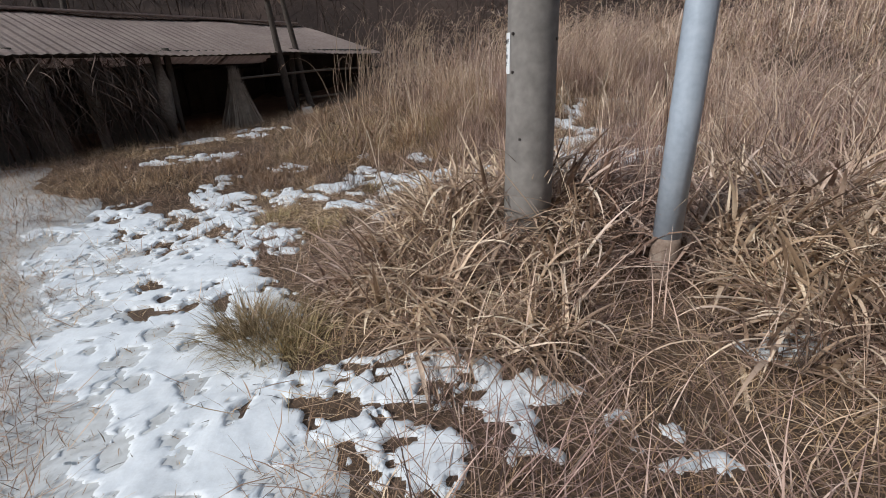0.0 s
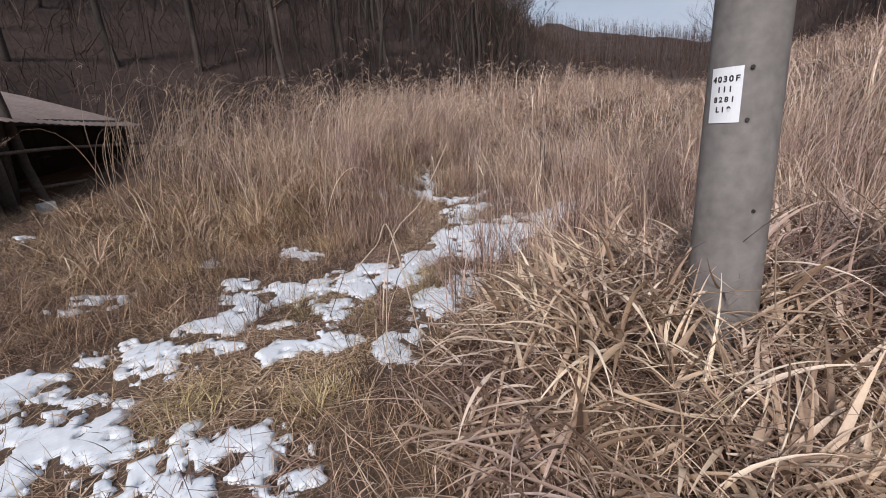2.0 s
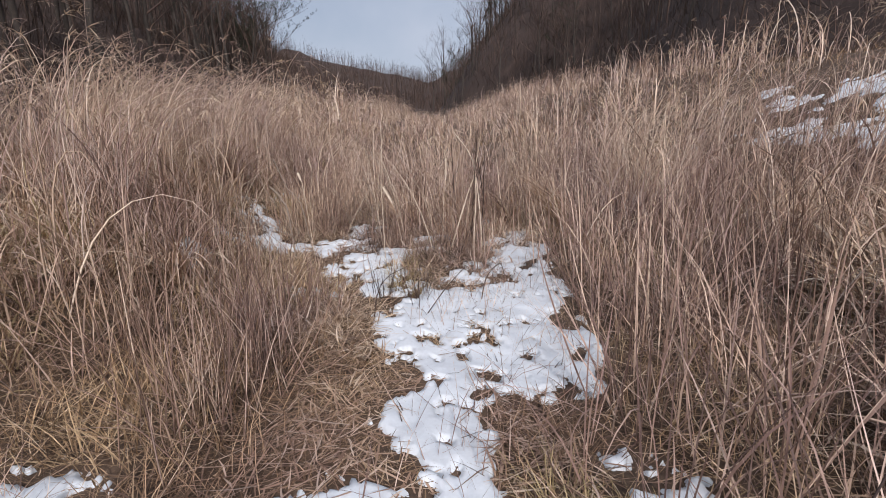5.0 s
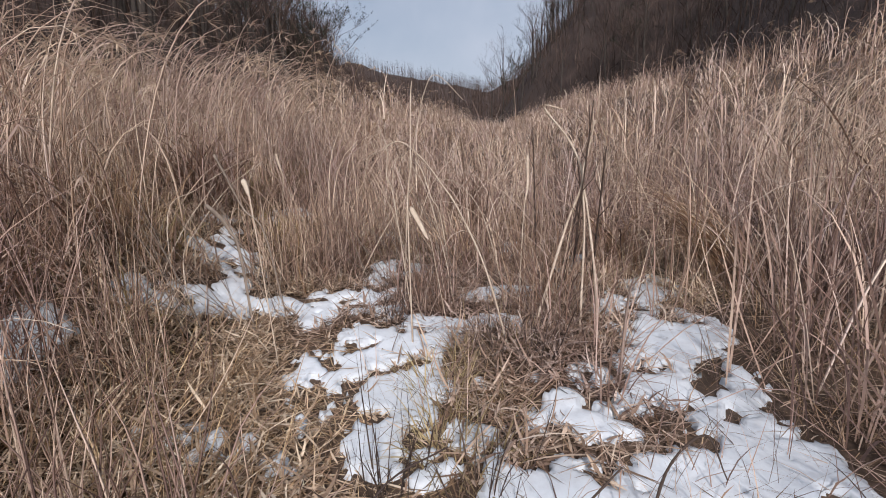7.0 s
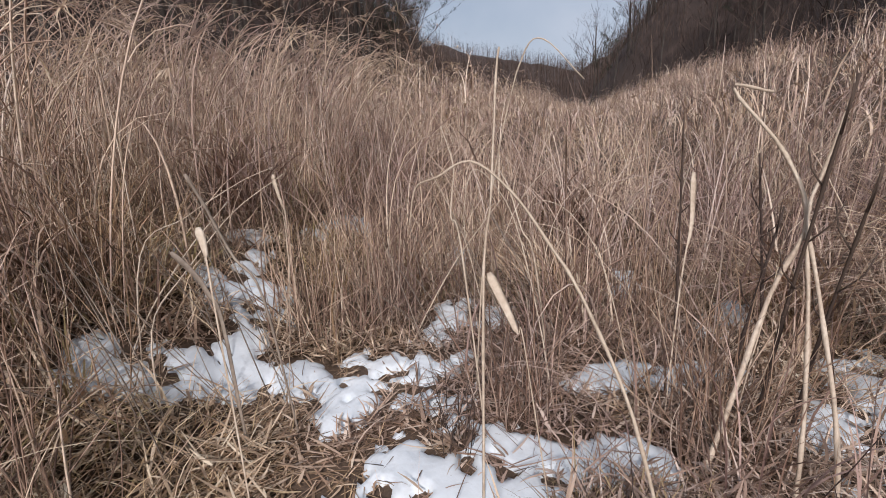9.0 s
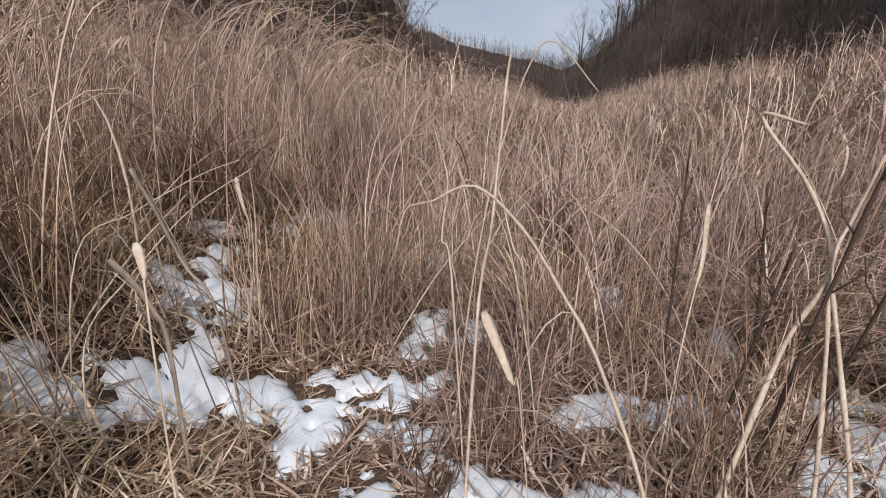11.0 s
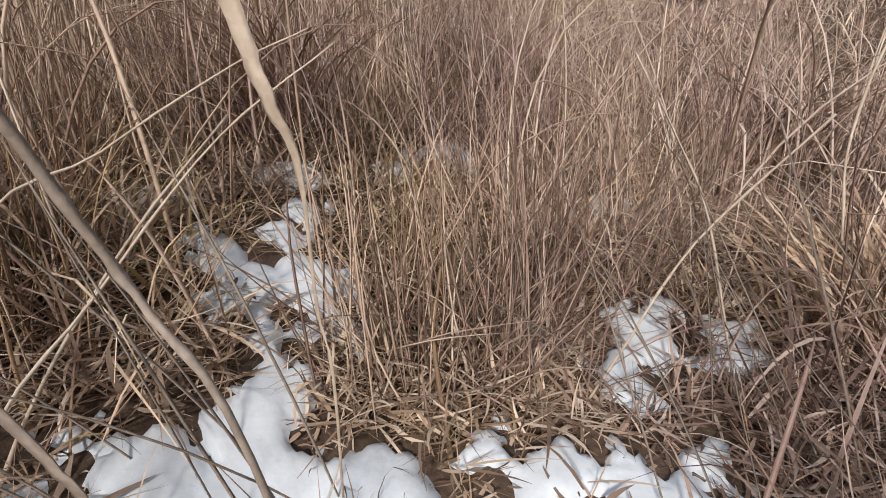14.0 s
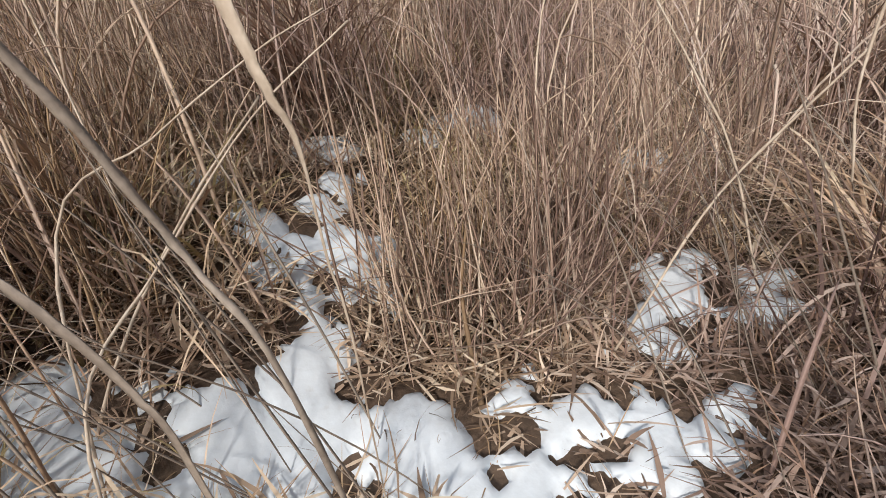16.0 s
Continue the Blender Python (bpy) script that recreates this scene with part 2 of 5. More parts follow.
PATH_SNOW = [(1.72, 6.78, 0.87, 0.6, 38.57), (2.5, 8.14, 0.56, 0.36, 51.78), (2.41, 6.61, 0.65, 0.29, 29.88), (0.19, 6.15, 0.29, 0.19, 50.52), (-0.27, 6.09, 0.23, 0.17, 84.52), (-0.61, 5.89, 0.19, 0.12, 58.76), (0.35, 5.52, 0.46, 0.19, 30.16), (-0, 5.18, 0.21, 0.11, 27.26), (-0.83, 6.54, 0.3, 0.16, 102.26), (-0.52, 6.46, 0.16, 0.11, 97.11), (0.63, 6.57, 0.37, 0.19, 43.96), (2.05, 7.2, 0.28, 0.22, 118.91), (2.67, 6.84, 0.31, 0.17, -2.02), (2.17, 6.65, 0.15, 0.09, 123.36), (2.16, 7.97, 0.24, 0.17, 82.01), (3.21, 7.08, 0.42, 0.15, 7.91)]
BEND_SNOW = [(2.34, 8.07, 0.22, 0.15, 119.12), (2.11, 7.81, 0.2, 0.12, 121.01), (2.49, 8.43, 0.13, 0.1, 68.89), (4.15, 7.25, 0.53, 0.21, 2.64), (3.44, 7, 0.34, 0.2, -15.02), (2.98, 6.89, 0.26, 0.14, 148.4), (2.8, 7.3, 0.18, 0.12, 168.08), (2.65, 7.05, 0.28, 0.09, 129.6), (2.36, 7.42, 0.19, 0.07, 131.34), (1.91, 8.1, 0.14, 0.09, 107.22), (1.7, 8.47, 0.12, 0.05, 119.38), (1.62, 9.35, 0.13, 0.1, 70.01), (1.47, 9.13, 0.08, 0.06, 74.13), (3.06, 8.03, 0.27, 0.19, 127.03)]
CLUMP_SNOW = [(3.17, 10.46, 0.11, 0.09, 116.22), (3.66, 10.42, 0.1, 0.05, -158.12), (4.11, 10.53, 0.25, 0.08, -175.24), (3.09, 10.16, 0.06, 0.04, -167.35), (2.93, 10.08, 0.05, 0.04, 168.88), (2.62, 10.46, 0.18, 0.05, 84.9), (2.71, 10.01, 0.06, 0.05, 66.43), (2.92, 9.85, 0.13, 0.05, 172.64), (2.71, 9.81, 0.08, 0.03, 167.4), (2.89, 9.67, 0.13, 0.05, 165.22), (2.71, 9.55, 0.08, 0.03, 62.06), (2.6, 9.46, 0.06, 0.05, 160.02), (2.42, 9.46, 0.08, 0.04, 160.44)]
FRONT_SNOW = [(2.64, 9.34, 0.05, 0.04, 59.67), (2.74, 9.19, 0.12, 0.1, 116.22), (2.87, 8.99, 0.1, 0.04, 141.23), (2.46, 9.29, 0.08, 0.04, 156.21), (4.6, 9.83, 0.14, 0.08, 33.35), (3.76, 9.14, 0.15, 0.09, 25.93), (3.88, 8.96, 0.16, 0.09, 155.57), (3.47, 9.03, 0.09, 0.04, 27.77), (3.25, 8.87, 0.17, 0.11, 158.83), (3.11, 9.04, 0.08, 0.05, 35.75), (3.08, 9.14, 0.05, 0.03, 151.24), (2.11, 9.6, 0.07, 0.04, 99.08), (2.15, 9.44, 0.12, 0.04, 154.45), (3.69, 8.11, 0.18, 0.1, 164.61), (3.93, 7.86, 0.23, 0.11, 157.06), (4.8, 7.95, 0.23, 0.09, -3.96), (5.05, 8.64, 0.21, 0.09, 9.43), (6.9, 8.13, 0.39, 0.16, -7), (5.95, 8.41, 0.19, 0.11, 167.33)]
NEAR_SNOW = [(3.04, 8.63, 0.13, 0.05, 129.66), (2.82, 8.9, 0.1, 0.06, 130.78), (3.26, 8.45, 0.08, 0.06, 149.53), (3.42, 8.21, 0.1, 0.06, 154.1), (3.08, 8.3, 0.19, 0.1, 135.18), (3.38, 8.15, 0.11, 0.07, 160.71), (3.75, 8.01, 0.22, 0.12, 154.5), (2.74, 8.85, 0.10, 0.08, 66.47), (2.54, 8.46, 0.12, 0.09, 77.07), (3.91, 7.35, 0.24, 0.1, -4.52), (3.57, 7.25, 0.21, 0.09, -8.04), (3.06, 8.15, 0.18, 0.15, 171.37), (3.66, 8.05, 0.13, 0.09, 3.91)]
BANK_SNOW = [(8.6, 2.7, 1.7, .7, 60), (11.0, 2.6, 1.9, .8, 50), (10.2, 3.6, 1.5, .6, 70), (12.4, 3.3, 1.7, .8, 45)]
SHED_SNOW = [(-4.5, 8.9, .8, .16, 30), (-4.1, 7.7, .7, .2, 35), (-3.7, 9.9, .4, .1, 10)]


def snow_field(x, y):
    """Above 0 where snow lies."""
    best = np.full(np.shape(x), -9.0)
    d, a = shed_front(x, y)
    for group in (LANE_SNOW, VERGE_SNOW, SIDE_SNOW, PATH_SNOW, BEND_SNOW, CLUMP_SNOW, FRONT_SNOW, NEAR_SNOW, BANK_SNOW, SHED_SNOW):
        if group is SHED_SNOW:
            best = best - .9 * smooth(3.4, 2.3, d) * smooth(-3, -1, a)
        for cx, cy, rx, ry, turn in group:
            c, s = math.cos(radians(turn)), math.sin(radians(turn))
            dx, dy = x - cx, y - cy
            r = np.sqrt(((dx * c + dy * s) / (rx + .03)) ** 2 + ((-dx * s + dy * c) / (ry + .03)) ** 2)
            best = np.maximum(best, np.minimum((1.06 - r) * min(rx + .03, ry + .03), .2))
    u, n = axes_uv(x, y)
    lane = smooth(-3.4, -5.0, u)
    open_side = smooth(8.8, 8.2, y) * smooth(-3.5, -2.0, u)
    holes = smooth(.50, .62, fbm(x, y, .30, 23)) * (.03 + .12 * open_side + .16 * lane * smooth(2.4, 5.0, y)) + smooth(.42, .56, fbm(x, y, .7, 25)) * .6 * smooth(5.5, 6.5, x) + smooth(.55, .66, fbm(x, y, .12, 24)) * (.09 + .07 * open_side + .14 * lane)
    for k in range(9):
        fx, fy = -1.55 - .11 * k + (.11 if k % 2 else -.04), 1.35 + .27 * k
        best = best - .34 * np.exp(-(((x - fx) * .8 + (y - fy) * .6) / .07) ** 2 - (((y - fy) * .8 - (x - fx) * .6) / .12) ** 2)
    side = smooth(-2.2, -3.2, u) * (1 - lane)
    holes = holes + side * .10 * smooth(.54, .62, fbm(x, y, .16, 26))
    return best + .012 + .04 * side + (.06 + .16 * lane) * (fbm(x, y, .40, 21) - .5) + (.08 + .07 * lane) * (fbm(x, y, .11, 22) - .5) + .10 * (fbm(x, y, .05, 29) - .5) - holes


# The line that feet keep to.
LINE = [(0, -.5), (-.6, .5), (-1.5, 1.6), (-2.2, 2.8), (-2.15, 4.1), (-1.7, 5.0), (-.4, 6.0), (.75, 6.68), (1.25, 6.9), (1.75, 7.3), (2.0, 7.7), (2.25, 8.0), (2.5, 8.55)]


def off_line(x, y):
    """Distance from that line."""
    best = np.full(np.shape(x), 99.0)
    for (ax, ay), (bx, by) in zip(LINE, LINE[1:]):
        ex, ey = bx - ax, by - ay
        t = np.clip(((x - ax) * ex + (y - ay) * ey) / (ex * ex + ey * ey), 0, 1)
        best = np.minimum(best, np.hypot(x - ax - t * ex, y - ay - t * ey))
    return best


def mesh_from(name, verts, faces, mats, smooth_faces=True, slots=None):
    """A mesh from numpy arrays of corners and of triangles or quads."""
    me = bpy.data.meshes.new(name)
    verts, faces = np.asarray(verts, np.float32), np.asarray(faces, np.int32)
    k = faces.shape[1]
    me.vertices.add(len(verts))
    me.vertices.foreach_set("co", verts.ravel())
    me.loops.add(faces.size)
    me.loops.foreach_set("vertex_index", faces.ravel())
    me.polygons.add(len(faces))
    me.polygons.foreach_set("loop_start", np.arange(0, faces.size, k, dtype=np.int32))
    me.polygons.foreach_set("loop_total", np.full(len(faces), k, np.int32))
    if slots is not None:
        me.polygons.foreach_set("material_index", np.asarray(slots, np.int32))
    me.polygons.foreach_set("use_smooth", np.full(len(faces), smooth_faces))
    me.update(calc_edges=True)
    for m in mats if isinstance(mats, (list, tuple)) else [mats]:
        me.materials.append(m)
    return me


def part(name, bm, mat, parent=None, label=""):
    """One bmesh as one mesh object, under a thing or a part if one is given."""
    me = bpy.data.meshes.new(name)
    bm.to_mesh(me)
    bm.free()
    me.materials.append(mat)
    ob = new(name, me)
    if parent is not None:
        ob.parent = parent
    return tagged(ob, label)


def box(bm, lo, hi, m=None, bevel=0.0):
    made = bmesh.ops.create_cube(bm, size=1)["verts"]
    c = [(a + b) / 2 for a, b in zip(lo, hi)]
    s = [b - a for a, b in zip(lo, hi)]
    bmesh.ops.transform(bm, matrix=Matrix.Translation(c) @ Matrix.Diagonal((*s, 1)), verts=made)
    if bevel:
        edges = list({e for v in made for e in v.link_edges})
        made = bmesh.ops.bevel(bm, geom=edges, offset=bevel, segments=2, affect="EDGES")["verts"]
    if m is not None:
        bmesh.ops.transform(bm, matrix=m, verts=list({v for v in made}))
    return made


def tube(points, radii, sides=6):
    """A bmesh tube through points, with a radius at each."""
    bm = bmesh.new()
    rings = []
    for k, p in enumerate(points):
        p = Vector(p)
        a = Vector(points[min(k + 1, len(points) - 1)]) - Vector(points[max(k - 1, 0)])
        q = a.to_track_quat("Z", "Y")
        rings.append([bm.verts.new(p + q @ Vector((radii[k] * math.cos(2 * math.pi * j / sides), radii[k] * math.sin(2 * math.pi * j / sides), 0))) for j in range(sides)])
    for a, b in zip(rings, rings[1:]):
        for j in range(sides):
            bm.faces.new((a[j], a[(j + 1) % sides], b[(j + 1) % sides], b[j]))
    bm.faces.new(rings[0][::-1])
    bm.faces.new(rings[-1])
    for face in bm.faces:
        face.smooth = True
    return bm


def ribbons(root, length, width, lean, bend, phi, segs, curve=1.6, curl=.5, taper=1.5, tube3=False, kink=0.0, fold=False):
    """Arrays of arching blades: corner places and quads. lean and bend in radians, phi the way each one falls."""
    count = len(root)
    s = np.linspace(0, 1, segs + 1)
    th = lean[:, None] + bend[:, None] * s[None] ** curve
    if kink:
        th = th + np.cumsum(rng.normal(0, kink, (count, segs + 1)), 1)
    ph = phi[:, None] + curl * (rng.random((count, 1)) - .5) * s[None] * 2
    step = length[:, None] / segs
    mid = (th[:, 1:] + th[:, :-1]) / 2
    pm = (ph[:, 1:] + ph[:, :-1]) / 2
    d = np.stack([np.sin(mid) * np.cos(pm), np.sin(mid) * np.sin(pm), np.cos(mid)], -1) * step[..., None]
    p = np.concatenate([np.zeros((count, 1, 3)), np.cumsum(d, 1)], 1) + root[:, None, :]
    roll = ph + math.pi / 2 + (rng.random((count, 1)) - .5) * 1.6
    w = width[:, None] * np.clip(1.02 - s[None] ** taper, .12, 1) / 2 * np.clip(.55 + 3 * s[None], 0, 1)
    side = np.stack([np.cos(roll), np.sin(roll), .25 * (rng.random((count, 1)) - .5) + 0 * roll], -1) * w[..., None]
    if tube3 or fold:
        up = np.cross(side, np.stack([np.sin(th) * np.cos(ph), np.sin(th) * np.sin(ph), np.cos(th)], -1))
        rows = np.stack([p - side, p + side, p + up * (1.2 if tube3 else .45)], 2)
        m = 3
    else:
        rows = np.stack([p - side, p + side], 2)
        m = 2
    verts = rows.reshape(-1, 3)
    base = (np.arange(count) * (segs + 1) * m)[:, None, None] + (np.arange(segs) * m)[None, :, None]
    if m == 2:
        quads = base + np.array([0, 1, 3, 2])[None, None]
    else:
        quads = np.concatenate([base + np.array(q)[None, None] for q in (([0, 1, 4, 3], [1, 2, 5, 4], [2, 0, 3, 5]) if tube3 else ([0, 2, 5, 3], [2, 1, 4, 5]))], 1)
    tips = p[:, -1]
    return verts, quads.reshape(-1, 4), tips


def joined(pieces):
    verts, quads, at = [], [], 0
    for v, q in pieces:
        verts.append(v)
        quads.append(q + at)
        at += len(v)
    return np.concatenate(verts), np.concatenate(quads)


def stuff(name, pieces, mat, label, category):
    v, q = joined(pieces)
    return tagged(new(name, mesh_from(name, v, q, mat)), label, category, kind="stuff")


def scatter(count, x0, x1, y0, y1, keep):
    """Random roots in a rectangle, each kept by the chance that keep(x, y) gives it."""
    x, y = rng.uniform(x0, x1, count), rng.uniform(y0, y1, count)
    ok = rng.random(count) < keep(x, y)
    x, y = x[ok], y[ok]
    return np.stack([x, y, ground_z(x, y) - .01], -1)


def rand(count, a, b):
    return rng.uniform(a, b, count)


# ---- ground ----
def ground_sheet():
    t = np.linspace(-6.3, 6.3, 470)
    gx, gy = np.meshgrid(2.0 + 2.0 * np.sinh(t), 7.0 + 2.0 * np.sinh(t), indexing="ij")
    z = ground_z(gx, gy)
    k = len(t)
    idx = np.arange(k * k).reshape(k, k)
    faces = np.stack([idx[:-1, :-1], idx[1:, :-1], idx[1:, 1:], idx[:-1, 1:]], -1).reshape(-1, 4)
    u, n = axes_uv(gx, gy)
    wooded = (hills_z(u, n) > .4)[:-1, :-1].ravel()
    me = mesh_from("ground", np.stack([gx, gy, z], -1).reshape(-1, 3), faces, [SOIL, FOREST], slots=wooded.astype(int))
    tagged(new("ground", me), "brown soil and dead litter of a valley floor", "ground", kind="structure")


ground_sheet()


def snow_sheet(name, x0, x1, y0, y1, step, mat, label, lift=0.0, where=None):
    xs, ys = np.arange(x0, x1, step), np.arange(y0, y1, step)
    gx, gy = np.meshgrid(xs, ys, indexing="ij")
    f = snow_field(gx, gy)
    if where is not None:
        f = np.where(where(gx, gy), f, -1)
    z = ground_z(gx, gy) + lift + np.where(f > 0, .020 * (1 - np.exp(-np.maximum(f, 0) / .012)) + .008, .8 * np.maximum(f, -.2)) + .014 * (fbm(gx, gy, .16, 33) - .5)
    idx = np.arange(gx.size).reshape(gx.shape)
    quads = np.stack([idx[:-1, :-1], idx[1:, :-1], idx[1:, 1:], idx[:-1, 1:]], -1).reshape(-1, 4)
    on = (f > -.06).ravel()
    quads = quads[on[quads].any(1)]
    used = np.unique(quads)
    remap = np.zeros(gx.size, np.int64)
    remap[used] = np.arange(len(used))
    v = np.stack([gx, gy, z], -1).reshape(-1, 3)[used]
    return tagged(new(name, mesh_from(name, v, remap[quads], mat)), label, "snow", kind="stuff")


snow_sheet("snow", -7.5, 6.2, .2, 11.2, .019, SNOW, "patchy melting white snow lying between dead grass")
snow_sheet("snow", 6.5, 14.5, .5, 6.5, .07, SNOW, "thin white snow on a grassy bank")


def icy_lane():
    """The packed, grey wheel track of the lane."""
    xs, ys = np.arange(-13, .6, .07), np.arange(-2.5, 9.5, .07)
    gx, gy = np.meshgrid(xs, ys, indexing="ij")
    side = (gx + 2.97) * .72 + (gy - 3.09) * .69 + .9 * (fbm(gx, gy, 1.1, 27) - .5)
    along = (gx + 2.97) * -.69 + (gy - 3.09) * .72
    f = np.minimum(np.minimum(1.9 - np.abs(side + 1.3), 6.5 - along), .8)
    z = ground_z(gx, gy) + np.where(f > 0, .018, .3 * np.maximum(f, -.3)) + .010 * (fbm(gx, gy, .25, 28) - .5)
    idx = np.arange(gx.size).reshape(gx.shape)
    quads = np.stack([idx[:-1, :-1], idx[1:, :-1], idx[1:, 1:], idx[:-1, 1:]], -1).reshape(-1, 4)
    quads = quads[(f > -.1).ravel()[quads].any(1)]
    used, inverse = np.unique(quads, return_inverse=True)
    v = np.stack([gx, gy, z], -1).reshape(-1, 3)[used]
    tagged(new("icy_lane", mesh_from("icy_lane", v, inverse.reshape(-1, 4), ICE)), "grey packed icy snow of a lane", "lane", kind="structure")


icy_lane()


# ---- poles ----
def utility_pole(x, y):
    base = float(ground_z(x, y)) - .15
    pole = tagged(new("utility_pole"), "grey weathered concrete utility pole with a number plate", "utility pole")
    pole.matrix_world = pose(x, y, base)
    h = 9.0
    part("shaft", tube([(0, 0, z) for z in (0, .6, 1.2, 2.5, 5, h)], [.178 - .0085 * z for z in (0, .6, 1.2, 2.5, 5, h)], 28), CONCRETE, pole, "stained grey concrete shaft")
    facing = pose(0, 0, 0, 0, 0, 176)  # the plate's side
    top, bottom = 1.79 - base, 1.54 - base
    bm = bmesh.new()
    half, bend = .072, .166
    cols = 9
    for k in range(cols):
        a0, a1 = (k / cols - .5) * 2 * half / bend, ((k + 1) / cols - .5) * 2 * half / bend
        for r0, r1 in ((bend, bend + .004),):
            q = [facing @ Vector((math.cos(a) * r, math.sin(a) * r, z)) for a, r, z in ((a0, r1, bottom), (a1, r1, bottom), (a1, r1, top), (a0, r1, top), (a0, r0, bottom), (a1, r0, bottom), (a1, r0, top), (a0, r0, top))]
            v = [bm.verts.new(c) for c in q]
            for face in ((0, 1, 2, 3), (5, 4, 7, 6), (3, 2, 6, 7), (1, 0, 4, 5)) + (((4, 0, 3, 7),) if k == 0 else ()) + (((1, 5, 6, 2),) if k == cols - 1 else ()):
                bm.faces.new([v[j] for j in face])
    bmesh.ops.remove_doubles(bm, verts=bm.verts, dist=1e-5)
    plate = part("number_plate", bm, PLATE, pole, "white metal plate with black numbers")
    for row, (word, size) in enumerate((("4030F", .038), ("111", .036), ("8281", .034), ("L19", .034))):
        for k, letter in enumerate(word):
            font = bpy.data.curves.new("digit", "FONT")
            font.body, font.size, font.extrude, font.align_x = letter, size, .0008, "CENTER"
            font.offset = .0012
            made = new("digit", font)
            deps = bpy.context.evaluated_depsgraph_get()
            me = bpy.data.meshes.new_from_object(made.evaluated_get(deps))
            bpy.data.objects.remove(made)
            bpy.data.curves.remove(font)
            me.materials.clear()
            me.materials.append(INK)
            a = ((k - (len(word) - 1) / 2) * .0255) / bend
            ob = new("digit", me)
            ob.parent = plate
            ob.matrix_basis = facing @ pose(0, 0, 0, 0, 0, math.degrees(a)) @ Matrix.Translation((bend + .0048, 0, top - .065 - row * .045)) @ pose(0, 0, 0, 90, 0, 90)
    for z, a in ((top - .01, 36), (bottom + .01, 36), (top - .05, 150), (bottom - .42, 60), (top + .35, -20)):
        bm = bmesh.new()
        bmesh.ops.create_cone(bm, segments=10, radius1=.011, radius2=.009, depth=.02, cap_ends=True)
        bmesh.ops.transform(bm, matrix=facing @ pose(0, 0, 0, 0, 0, a) @ Matrix.Translation((.165, 0, z)) @ pose(0, 0, 0, 0, 90, 0), verts=bm.verts)
        part("bolt_socket", bm, HOLE, pole, "dark iron socket")
    bm = tube([facing @ Vector(q) for q in ((.14, -.02, 2.45 - base), (.22, -.03, 2.455 - base), (.31, -.04, 2.46 - base))], [.011, .011, .012], 8)
    part("step_bolt", bm, RUST, pole, "rusty iron climbing step")
    return pole


def steel_pole(x, y):
    base = float(ground_z(x, y)) - .15
    pole = tagged(new("steel_pole"), "pale blue-grey galvanised steel pole with a stained foot", "pole")
    pole.matrix_world = pose(x, y, base)
    part("shaft", tube([(0, 0, .42), (0, 0, 1.2), (0, 0, 3), (0, 0, 7)], [.083, .083, .081, .078], 12), STEEL, pole)
    part("foot", tube([(0, 0, 0), (0, 0, .2), (0, 0, .40), (0, 0, .44)], [.086, .086, .086, .083], 12), RUST, pole, "grey-brown stained steel foot")
    return pole


utility_pole(.65, 3.31)
steel_pole(1.40, 2.66)


